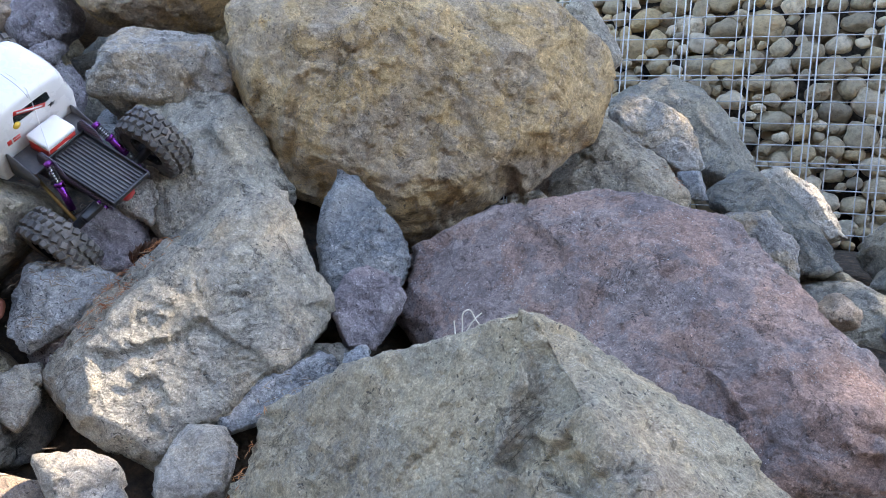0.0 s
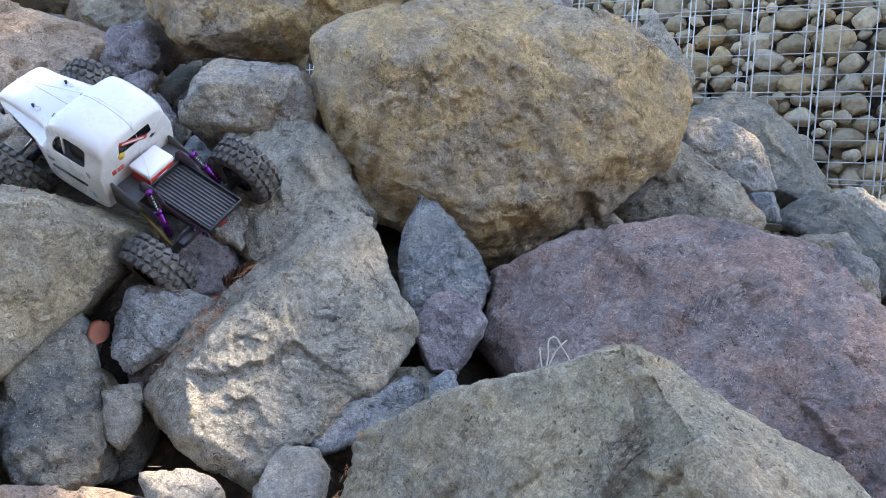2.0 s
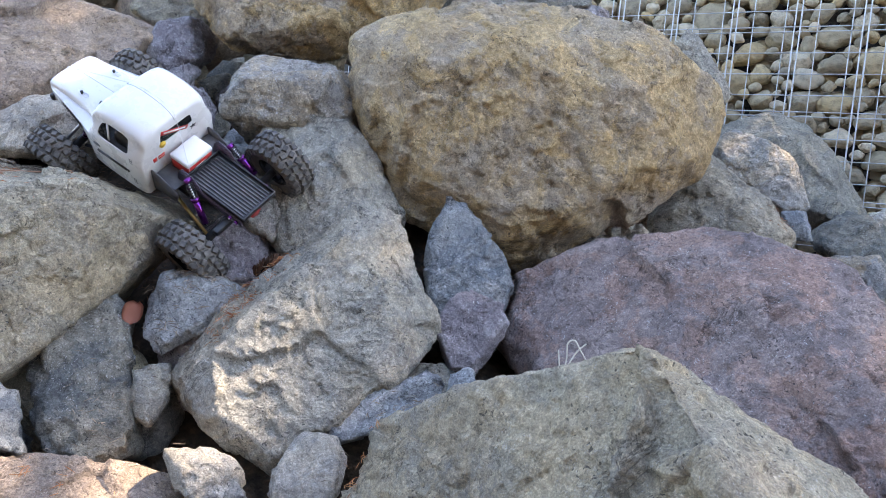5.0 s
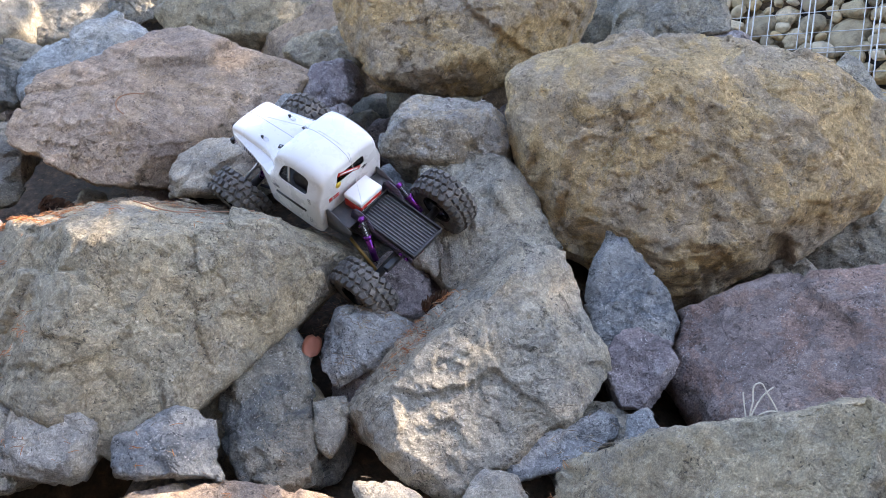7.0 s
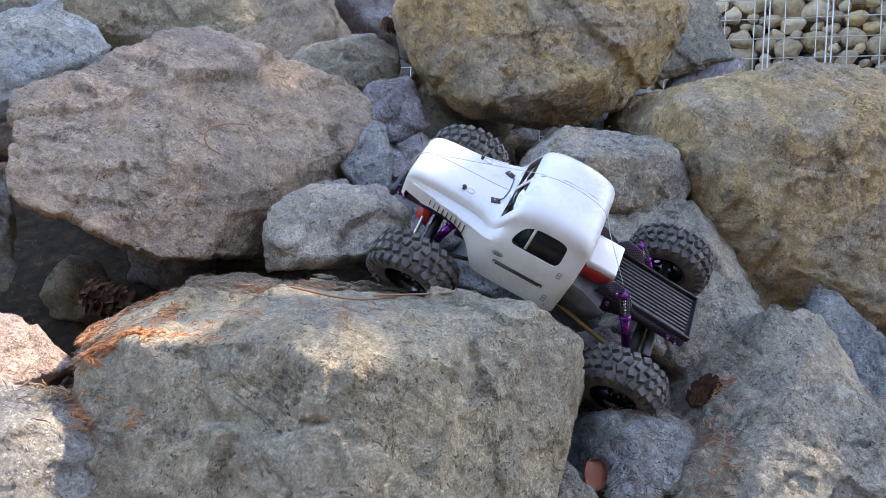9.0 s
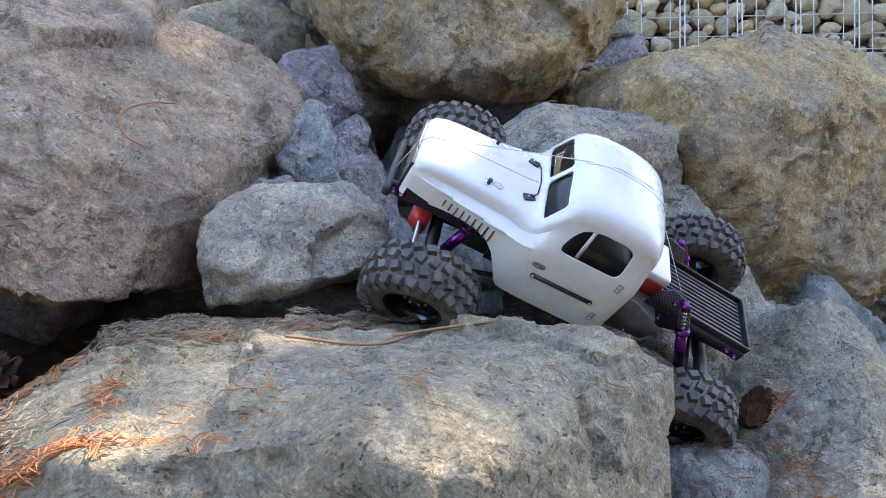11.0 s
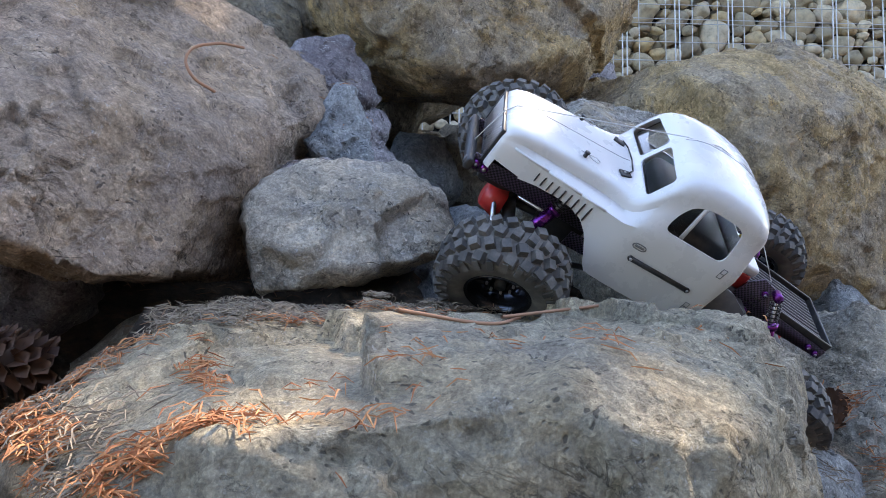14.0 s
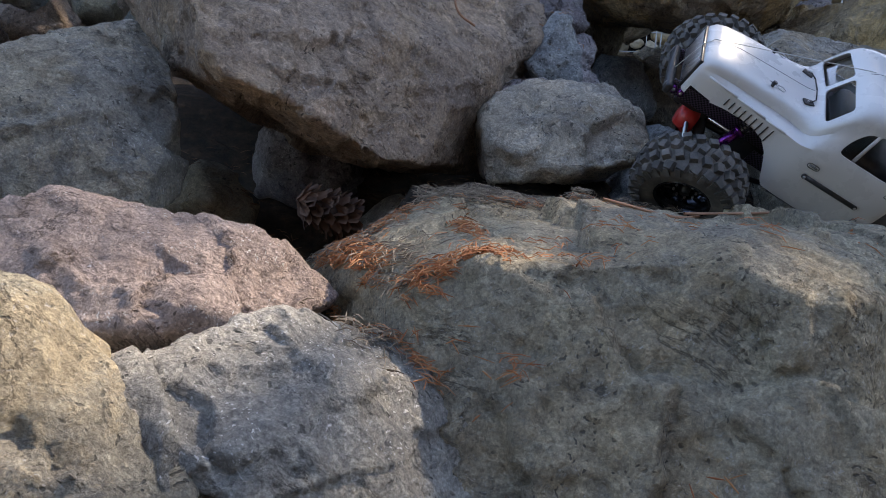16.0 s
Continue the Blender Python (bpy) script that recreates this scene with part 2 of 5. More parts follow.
soil, tree, b = shader("needle_soil", (0.09, 0.07, 0.05), 0.95)
co = tree.nodes.new("ShaderNodeTexCoord").outputs["Object"]
n = node(tree, "ShaderNodeTexNoise", Scale=40.0, Detail=8.0, Roughness=0.7)
tree.links.new(co, n.inputs["Vector"])
tree.links.new(ramp(tree, n.outputs["Fac"], ((0.35, (0.035, 0.03, 0.024)), (0.55, (0.09, 0.068, 0.048)), (0.7, (0.2, 0.13, 0.08)))), b.inputs["Base Color"])
bump = node(tree, "ShaderNodeBump", Strength=1.0, Distance=0.02)
tree.links.new(n.outputs["Fac"], bump.inputs["Height"])
tree.links.new(bump.outputs["Normal"], b.inputs["Normal"])

edges = np.r_[-300, -60, -12, -4, -3, np.linspace(-2.3, 2.3, 150), 3, 4, 12, 60, 300]
gx, gy = np.meshgrid(edges, edges)
gz = ground_height(gx, gy) + 0.02 * (bumps(np.stack([gx.ravel(), gy.ravel(), 0 * gx.ravel()], 1), 6, 77).reshape(gx.shape) - 0.5)
shelf = np.clip((gx + 1.42) / 0.1, 0, 1) * np.clip((-0.86 - gx) / 0.1, 0, 1) * np.exp(-(((gy - 1.22) / 0.12) ** 2))
line = -1.275 + 0.2 * (1.1 - gy)
gully = np.exp(-(((gx - line) / 0.07) ** 2)) * np.clip((gy - 0.86) / 0.08, 0, 1) * np.clip((1.25 - gy) / 0.06, 0, 1)
bank = 1.065 + 0.30 * (gy - 0.98)
# needle-covered soil banked up behind the flat boulder, and a litter-filled gully beside it
gz = np.maximum(gz + 0.30 * shelf * np.clip((gx + 1.30) / 0.1, 0, 1), gz * (1 - gully) + bank * gully)
n_e = len(edges)
me = bpy.data.meshes.new("ground")
me.from_pydata(
    np.stack([gx.ravel(), gy.ravel(), gz.ravel()], 1).tolist(),
    [],
    [(j * n_e + i, j * n_e + i + 1, (j + 1) * n_e + i + 1, (j + 1) * n_e + i) for j in range(n_e - 1) for i in range(n_e - 1)],
)
me.materials.append(soil)
tagged(new("ground", me), "dark soil littered with brown conifer needles", "ground", kind="structure")

# unseen slab added behind the camera to block low light from the sky
bm = bmesh.new()
bmesh.ops.create_cube(bm, size=1, matrix=Matrix.Translation((0, -3.9, 1.9)) @ Matrix.Diagonal((18, 0.3, 4.0, 1)))
tagged(part("sky_blocker", bm, soil, None, "unseen dark wall added behind the camera to cut sky light", False), category="wall", kind="structure")

# ---- the rocks ----
rock("boulder", "huge ochre and grey boulder high on the slope", "ochre", (-0.098, 1.608, 1.409), [(-82, -2, 249), (-172, 30, 362), (-112, 14, 339), (-150, 70, 289), (-105, 48, 318), (-164, 78, 253), (-89, 30, 274), (-60, 85, 258), (-79, 53, 298), (-22, 76, 271), (-76, 25, 264), (-15, 51, 338), (-65, 20, 289), (-11, 19, 418), (-56, 7, 321), (-6, -17, 396), (-33, -14, 385), (-1, -47, 309), (-51, -31, 310), (19, -54, 260), (-40, -44, 316), (157, -64, 237), (-105, -44, 309), (-178, -28, 288), (-129, -23, 334), (178, -19, 283), (-144, -19, 350), (98, 2, 281)], 7, 0.490)
rock("stone", "grey angular rock wedged in the rock slope", "grey", (0.323, 1.869, 1.611), [(-98, 12, 57), (163, 29, 86), (-133, 27, 79), (-18, 49, 72), (-83, 26, 56), (-6, 31, 49), (-56, 30, 58), (-3, -24, 93), (-51, -9, 101), (140, -57, 21), (-148, -49, 49), (143, -41, 22), (-154, -31, 55), (82, -12, 64)], 5, 0.117)
rock("boulder", "large pinkish-red rough volcanic boulder", "pink", (0.402, 1.186, 0.888), [(-114, 31, 215), (-179, -4, 480), (-151, 15, 383), (165, 57, 442), (-124, 40, 221), (123, 70, 382), (-123, 48, 239), (94, 83, 354), (-120, 68, 303), (23, 73, 321), (-102, 61, 265), (-6, 50, 282), (-87, 50, 237), (-6, 33, 260), (-62, 47, 268), (-24, 17, 308), (-60, 31, 300), (-43, -62, 196), (-94, -11, 274), (-135, -71, 135), (-122, -37, 206), (-167, -60, 171), (-142, -34, 231), (177, -43, 289), (-144, -6, 313), (66, -31, 239)], 7, 0.463)
rock("boulder", "large olive-grey boulder with a sharp split ridge", "olive", (0.130, 0.760, 0.880), [(179, 10, 351), (179, 29, 310), (148, 60, 225), (131, 64, 208), (31, 62, 192), (20, 51, 190), (14, 43, 196), (1, 33, 220), (-82, -63, 126), (90, -18, 161), (-136, 24, 118), (-63, 48, 182)], 7, 0.335)
rock("boulder", "broad grey boulder with a buff sunlit edge", "grey", (-0.369, 1.178, 0.924), [(-79, 28, 142), (-174, 43, 166), (-138, 48, 170), (123, 75, 279), (-85, 59, 212), (23, 26, 227), (-41, 38, 195), (23, 23, 222), (-16, 36, 229), (17, -10, 174), (-39, 19, 185), (3, -49, 96), (-28, -32, 141), (-154, -63, 153), (-105, -25, 208), (-141, -58, 172), (-104, -22, 207), (-163, -18, 211), (-114, 12, 199), (101, -28, 158)], 7, 0.306)
rock("rock", "grey angular rock wedged in the rock slope", "grey", (-0.434, 1.387, 1.179), [(-78, 21, 99), (-170, 2, 146), (-136, 13, 155), (-161, 69, 199), (-88, 38, 119), (20, 47, 158), (-24, 49, 154), (24, 27, 129), (-49, 32, 114), (13, -18, 136), (-13, -7, 156), (20, -62, 113), (-46, -33, 156), (-170, -41, 102), (-137, -28, 132), (-165, -23, 107), (-122, -2, 123), (102, -21, 109)], 6, 0.224)
rock("rock", "blue-grey cone-shaped stone standing upright", "blue", (-0.148, 1.374, 1.089), [(-87, 23, 75), (171, 8, 70), (-145, 23, 98), (146, 81, 163), (-90, 39, 98), (19, 35, 78), (-30, 44, 97), (7, 2, 81), (-44, 20, 98), (25, -74, 55), (-64, -45, 107), (173, -31, 56), (-135, -6, 99), (93, -23, 84)], 6, 0.155)
rock("stone", "purplish-grey rough stone wedged between rocks", "purple", (-0.117, 1.264, 0.997), [(-88, 26, 54), (171, 26, 65), (-137, 37, 74), (148, 56, 82), (-125, 59, 84), (48, 60, 82), (-68, 56, 78), (20, 26, 68), (-45, 40, 77), (3, -27, 43), (-24, -13, 63), (1, -34, 44), (-38, -12, 69), (-85, -84, 54), (-87, -54, 79), (180, -23, 48), (-141, -2, 72), (92, -26, 61)], 5, 0.112)
rock("stone", "small blue-grey angular stone between boulders", "blue", (-0.229, 1.083, 0.893), [(-83, 31, 46), (168, 38, 63), (-137, 50, 68), (144, 62, 44), (-114, 65, 52), (33, 38, 104), (-54, 47, 80), (12, -45, 29), (-30, -22, 56), (3, -61, 17), (-42, -37, 42), (-13, -69, 22), (-65, -20, 53), (-174, -27, 71), (-127, 4, 86), (97, -31, 50)], 5, 0.103)
rock("stone", "small blue-grey angular stone between boulders", "blue", (-0.102, 1.083, 0.945), [(-88, 29, 22), (179, -7, 23), (-156, 7, 28), (131, 61, 31), (-101, 53, 26), (32, 37, 24), (-46, 50, 27), (5, -35, 22), (-30, -16, 31), (16, -85, 11), (-82, -33, 24), (92, -29, 24)], 5, 0.034)
rock("stone", "pale grey sunlit stone in the rock slope", "pale", (-0.303, 0.982, 0.811), [(-80, 34, 43), (-178, 1, 43), (-149, 19, 54), (168, 32, 50), (-139, 49, 54), (102, 61, 64), (-93, 87, 65), (32, 19, 52), (-20, 42, 59), (21, -11, 37), (-20, 16, 53), (-59, -72, 32), (-74, -19, 50), (100, -34, 48)], 5, 0.088)
rock("stone", "pale grey sunlit stone in the rock slope", "pale", (-0.431, 0.934, 0.802), [(-74, 35, 37), (119, 61, 47), (-128, 84, 49), (59, 53, 41), (17, 68, 45), (39, 16, 39), (6, 36, 49), (-46, -70, 26), (-62, -39, 40), (-151, -27, 34), (-124, -4, 43), (106, -35, 41)], 5, 0.076)
rock("boulder", "olive-grey boulder with a flat ledge under the truck", "olive", (-0.880, 1.060, 1.030), [(-165, 6, 366), (178, 58, 292), (66, 80, 188), (68, 78, 189), (6, -2, 250), (13, -39, 141), (13, -45, 150), (-145, -67, 227), (-153, -69, 225), (-158, -20, 342), (90, -18, 169), (-117, 84, 168), (-90, 14, 198), (-115, 18, 223), (-51, 9, 152), (-90, 49, 202), (-21, -5, 168)], 7, 0.352)
rock("rock", "upright dark slate slab leaning on a boulder", "slate", (-0.690, 1.051, 0.865), [(-66, 31, 79), (-160, -5, 76), (-101, 25, 82), (-159, 8, 90), (-119, 26, 96), (170, 67, 166), (-101, 67, 140), (40, 32, 108), (-6, 46, 110), (36, 6, 61), (1, 24, 82), (-3, -63, 106), (-40, -29, 133), (-131, -60, 85), (-100, -34, 110), (-146, -41, 78), (-107, -11, 102), (114, -31, 87)], 6, 0.179)
rock("stone", "small blue-grey angular stone between boulders", "blue", (-0.781, 0.911, 0.832), [(-61, 33, 56), (170, 50, 64), (-116, 64, 69), (69, 42, 69), (-27, 56, 68), (42, 11, 60), (-6, 33, 70), (-69, -74, 30), (-64, -39, 51), (-81, -80, 24), (-65, -40, 50), (-146, -10, 75), (-108, 15, 79), (119, -33, 63)], 5, 0.115)
rock("stone", "small blue-grey angular stone between boulders", "blue", (-0.578, 1.140, 0.991), [(-71, 27, 56), (-160, 10, 65), (-116, 26, 66), (153, 64, 82), (-87, 55, 69), (66, 62, 74), (-38, 66, 75), (29, -10, 69), (-6, 8, 87), (22, -58, 26), (-40, -20, 56), (-163, -47, 62), (-109, -13, 85), (109, -27, 62)], 5, 0.115)
rock("stone", "purplish-grey rough stone wedged between rocks", "purple", (-0.560, 1.264, 1.082), [(-74, 24, 48), (-168, 43, 74), (-125, 46, 71), (51, 64, 62), (-61, 46, 51), (25, 21, 58), (-33, 32, 58), (31, -25, 43), (-28, 3, 64), (110, -82, 27), (-75, -57, 54), (-170, -31, 39), (-123, -7, 58), (106, -24, 53)], 5, 0.098)
rock("stone", "grey angular rock wedged in the rock slope", "grey", (-0.590, 1.056, 0.878), [(-70, 31, 28), (144, 64, 45), (-84, 59, 36), (32, 7, 30), (-16, 29, 35), (33, -32, 16), (-7, -10, 30), (-142, -56, 35), (-106, -28, 44), (-159, -14, 25), (-117, 12, 31), (110, -31, 31)], 5, 0.064)
rock("stone", "pale grey sunlit stone in the rock slope", "pale", (-0.519, 1.303, 1.161), [(-75, 22, 34), (-174, 48, 39), (-111, 46, 39), (151, 68, 47), (-100, 63, 46), (27, -4, 32), (-22, 14, 43), (32, -29, 20), (-6, -16, 35), (179, -70, 25), (-115, -55, 40), (-166, -53, 32), (-107, -19, 45), (105, -22, 38)], 5, 0.069)
rock("rock", "blocky grey stone with an ochre lower face", "greyochre", (-0.543, 1.450, 1.398), [(-90, 58, 86), (-95, 50, 90), (-90, -8, 94), (-80, -14, 96), (-90, -55, 82), (0, 88, 90), (0, 42, 120), (180, 48, 118), (0, -38, 122), (180, -30, 128), (0, 0, 142), (180, 5, 132), (-45, 12, 130), (-135, 10, 128), (90, 10, 100), (0, -88, 84)], 6, 0.180)
rock("stone", "purplish-grey rough stone wedged between rocks", "purple", (-0.423, 1.464, 1.388), [(-79, 16, 24), (-168, 50, 31), (-120, 45, 31), (23, 20, 25), (-41, 26, 28), (31, -47, 16), (-10, -41, 26), (170, -39, 16), (-120, -16, 29), (101, -16, 26)], 5, 0.049)
rock("stone", "purplish-grey rough stone wedged between rocks", "purple", (-0.919, 1.664, 1.516), [(-93, 13, 55), (170, 34, 76), (-120, 28, 67), (-161, 74, 83), (-98, 29, 55), (1, 34, 77), (-43, 35, 80), (3, -1, 64), (-55, 11, 69), (8, -43, 49), (-48, -26, 71), (92, -69, 32), (-97, -55, 70), (160, -42, 48), (-137, -24, 73), (168, -3, 59), (-156, 5, 74), (87, -13, 62)], 5, 0.114)
rock("stone", "purplish-grey rough stone wedged between rocks", "purple", (-0.876, 1.606, 1.441), [(-95, 16, 27), (173, 58, 37), (-136, 52, 37), (-3, 39, 42), (-58, 35, 39), (10, -20, 19), (-30, -9, 30), (47, -67, 17), (-74, -43, 36), (169, -13, 25), (-147, 1, 32), (85, -16, 30)], 5, 0.055)
rock("stone", "small blue-grey angular stone between boulders", "blue", (-0.951, 1.489, 1.402), [(-93, 16, 39), (177, 31, 44), (-144, 33, 47), (-17, 70, 78), (-68, 55, 69), (6, 16, 40), (-38, 24, 48), (2, -6, 36), (-40, 7, 46), (54, -68, 28), (-68, -56, 55), (159, -48, 30), (-147, -35, 50), (87, -16, 44)], 5, 0.080)
rock("stone", "purplish-grey rough stone wedged between rocks", "purple", (-1.018, 1.418, 1.346), [(-90, 18, 22), (164, 50, 28), (-133, 49, 29), (-18, 89, 26), (-88, 65, 26), (12, 15, 32), (-27, 24, 36), (55, -72, 7), (-75, -44, 21), (158, -55, 15), (-144, -44, 26), (90, -18, 24)], 5, 0.045)
rock("rock", "pale square-faced stone behind the flat ledge", "pale", (-0.999, 1.334, 1.268), [(-91, 21, 68), (176, 22, 102), (-127, 29, 89), (152, 73, 94), (-116, 63, 92), (94, 79, 88), (-92, 53, 79), (-1, 42, 116), (-44, 43, 107), (-2, 13, 121), (-36, 22, 117), (2, -65, 48), (-51, -46, 75), (54, -81, 31), (-83, -46, 69), (171, -16, 88), (-129, 8, 95), (89, -21, 75)], 5, 0.146)
rock("rock", "purplish-grey rough stone wedged between rocks", "purple", (-0.892, 1.632, 1.324), [(-68, 18, 88), (-153, 28, 113), (-119, 31, 113), (68, 79, 141), (-59, 58, 129), (40, 45, 114), (-44, 38, 103), (36, -8, 71), (-2, 5, 105), (42, -71, 72), (-43, -44, 116), (-179, -55, 57), (-115, -39, 104), (-157, -17, 103), (-114, 0, 116), (112, -18, 98)], 6, 0.180)
rock("rock", "small blue-grey angular stone between boulders", "blue", (-0.712, 1.582, 1.233), [(-70, 20, 65), (-169, 28, 72), (-93, 29, 62), (8, 88, 121), (-68, 62, 106), (33, 12, 78), (-2, 23, 92), (28, -19, 59), (-23, 2, 78), (126, -79, 44), (-79, -66, 76), (-172, -70, 63), (-110, -56, 88), (110, -20, 72)], 5, 0.147)
rock("boulder", "big pinkish-grey pitted boulder with a curled twig", "pinkgrey", (-1.279, 1.329, 1.284), [(-57, 36, 167), (-154, 44, 252), (-99, 51, 215), (-161, 51, 251), (-65, 42, 140), (-158, 55, 253), (-81, 53, 191), (-140, 66, 268), (-59, 39, 121), (9, 76, 360), (-76, 43, 126), (6, 19, 411), (-56, 14, 105), (15, -17, 283), (-31, -16, 128), (10, -32, 197), (-26, 3, 221), (130, -81, 48), (-60, -40, 197), (177, -64, 38), (-110, -48, 160), (-159, -36, 119), (-130, -20, 197), (-162, -10, 157), (-123, 17, 226), (123, -36, 188)], 7, 0.329)
rock("boulder", "rounded olive-grey stone between two big boulders", "olive", (-1.023, 1.879, 1.657), [(-80, 12, 72), (-164, 37, 116), (-129, 34, 112), (-174, 73, 86), (-96, 48, 85), (12, 64, 104), (-59, 44, 96), (17, -4, 105), (-33, 6, 113), (48, -61, 36), (-31, -56, 73), (132, -67, 30), (-129, -71, 63), (165, -57, 57), (-125, -44, 93), (100, -12, 81)], 5, 0.149)
rock("boulder", "brown boulder with a broken ochre scar underneath", "ochre", (-0.621, 1.787, 1.730), [(-87, 3, 209), (-173, 20, 296), (-142, 18, 310), (-152, 60, 279), (-102, 29, 239), (-47, 65, 311), (-79, 26, 236), (-2, 11, 308), (-47, 9, 294), (6, -18, 259), (-24, -15, 299), (17, -51, 196), (-50, -36, 259), (44, -69, 155), (-67, -47, 240), (56, -68, 144), (-64, -57, 240), (142, -70, 205), (-133, -69, 272), (170, -38, 243), (-150, -34, 304), (178, -19, 269), (-127, -10, 287), (93, -3, 234)], 7, 0.430)
rock("boulder", "grey angular rock wedged in the rock slope", "grey", (-0.121, 2.358, 1.918), [(-98, 9, 126), (161, 0, 136), (-149, 7, 166), (167, 31, 173), (-126, 23, 153), (-61, 78, 214), (-93, 39, 166), (-12, 21, 179), (-64, 19, 159), (49, -57, 55), (-59, -56, 138), (63, -72, 96), (-65, -78, 145), (82, -9, 139)], 6, 0.286)
rock("rock", "purplish-grey rough stone wedged between rocks", "purple", (0.009, 2.324, 1.811), [(-111, 11, 71), (147, 27, 91), (-173, 31, 106), (180, 67, 94), (-132, 46, 88), (-47, 73, 96), (-100, 40, 83), (-22, 20, 122), (-66, 22, 116), (6, -58, 41), (-70, -44, 76), (83, -71, 29), (-121, -59, 70), (136, -36, 76), (-177, -30, 112), (69, -11, 80)], 5, 0.147)
rock("boulder", "olive-grey angular boulder with flat faces", "olive", (-1.492, 2.322, 1.867), [(-74, 10, 199), (-150, 35, 329), (-110, 28, 287), (-100, 78, 252), (-77, 34, 203), (3, 53, 334), (-64, 22, 205), (31, -31, 239), (-20, -20, 314), (40, -47, 170), (-30, -33, 267), (100, -64, 50), (-69, -57, 183), (120, -74, 99), (-80, -51, 206), (-172, -38, 270), (-118, -22, 315), (106, -10, 221)], 6, 0.429)
rock("rock", "pale blue-grey weathered stone on the slope", "bluepale", (-1.673, 1.698, 1.534), [(-66, 14, 105), (-149, 37, 125), (-97, 30, 115), (-149, 52, 117), (-94, 39, 112), (37, 67, 198), (-59, 29, 115), (30, 38, 212), (-16, 38, 200), (58, -47, 20), (-17, -34, 85), (148, -68, 94), (-96, -61, 159), (-159, -28, 166), (-116, -14, 185), (114, -14, 117)], 6, 0.226)
rock("boulder", "grey angular rock wedged in the rock slope", "grey", (-2.366, 2.311, 1.797), [(-62, 13, 145), (-141, 18, 205), (-91, 18, 171), (-149, 65, 165), (-72, 30, 137), (30, 66, 228), (-41, 46, 204), (45, 0, 191), (-4, 10, 238), (72, -49, 30), (1, -49, 118), (86, -64, 33), (-35, -54, 126), (171, -69, 117), (-97, -58, 186), (118, -13, 162)], 6, 0.297)
rock("rock", "grey angular rock wedged in the rock slope", "grey", (-1.974, 2.302, 1.897), [(-67, 11, 80), (-152, 22, 98), (-96, 19, 89), (-111, 76, 116), (-75, 44, 100), (39, 10, 83), (-15, 17, 108), (63, -49, 31), (2, -49, 75), (168, -64, 61), (-100, -48, 103), (113, -11, 90)], 6, 0.166)
rock("rock", "dark slate-grey rough stone among boulders", "slate", (-1.886, 1.613, 1.462), [(-61, 16, 98), (-152, 13, 117), (-106, 20, 123), (-163, 71, 132), (-77, 47, 119), (50, 84, 142), (-59, 37, 105), (42, 22, 132), (-22, 28, 135), (51, -18, 67), (-8, -1, 120), (79, -67, 40), (-40, -45, 105), (-160, -59, 90), (-111, -47, 126), (119, -16, 110)], 6, 0.202)
rock("rock", "grey angular rock wedged in the rock slope", "grey", (-1.555, 1.240, 1.195), [(-63, 20, 93), (-155, 45, 109), (-109, 44, 111), (-153, 53, 112), (-80, 36, 91), (-162, 74, 136), (-68, 35, 89), (35, 13, 129), (-14, 24, 133), (46, -24, 77), (-7, -5, 124), (74, -76, 39), (-34, -67, 78), (81, -83, 48), (-53, -60, 88), (-145, -5, 149), (-95, 13, 125), (117, -20, 104)], 6, 0.201)
rock("boulder", "pinkish pitted slab tilted towards the path", "pinkslab", (-1.400, 1.060, 1.080), [(-90, 46, 59), (-75, 62, 66), (-100, 24, 64), (-60, 40, 70), (-90, -40, 43), (-70, -25, 66), (90, 20, 60), (40, 89, 116), (180, 5, 160), (-150, 20, 150), (0, 22, 138), (-35, 24, 126), (22, 10, 126), (0, -45, 72), (-22, -34, 78), (0, -89, 62), (60, 50, 96)], 6, 0.170)
rock("boulder", "grey boulder speckled with white, beside the flat ledge", "greyspeck", (-1.290, 0.960, 0.955), [(-64, 28, 101), (170, 64, 159), (-81, 54, 127), (155, 67, 153), (-82, 62, 137), (67, 61, 135), (-36, 61, 127), (38, 6, 111), (-15, 27, 126), (35, -42, 100), (-24, -7, 146), (29, -79, 78), (-50, -33, 136), (-148, -50, 70), (-94, -10, 110), (-144, -6, 131), (-116, 10, 137), (116, -28, 112)], 7, 0.217)
rock("stone", "olive-grey angular boulder with flat faces", "olive", (-1.433, 0.875, 1.025), [(-78, 33, 52), (61, 60, 97), (-36, 70, 87), (31, 43, 66), (-32, 53, 62), (30, 20, 50), (-40, 42, 53), (15, -17, 66), (-35, 17, 73), (-100, -69, 53), (-86, -29, 70), (-169, -10, 42), (-130, 16, 55), (102, -33, 58)], 5, 0.119)
rock("boulder", "pale sunlit boulder at the foot of the slope", "pale", (-1.130, 0.835, 0.800), [(-66, 34, 108), (-177, 49, 126), (-127, 59, 129), (173, 49, 124), (-107, 59, 123), (56, 35, 144), (-16, 54, 147), (43, 10, 127), (-22, 38, 137), (28, -5, 130), (0, 13, 155), (-84, -81, 42), (-70, -32, 99), (-149, -10, 160), (-122, 9, 171), (114, -34, 121)], 6, 0.222)
rock("stone", "pale grey sunlit stone in the rock slope", "pale", (-0.945, 0.862, 0.843), [(-74, 33, 62), (-168, -3, 63), (-112, 27, 69), (172, 42, 105), (-126, 55, 96), (65, 56, 84), (-28, 69, 85), (36, 30, 65), (4, 45, 76), (21, -24, 61), (-21, 4, 86), (-84, -71, 52), (-77, -24, 75), (-160, -14, 61), (-128, 8, 75), (106, -33, 70)], 5, 0.129)
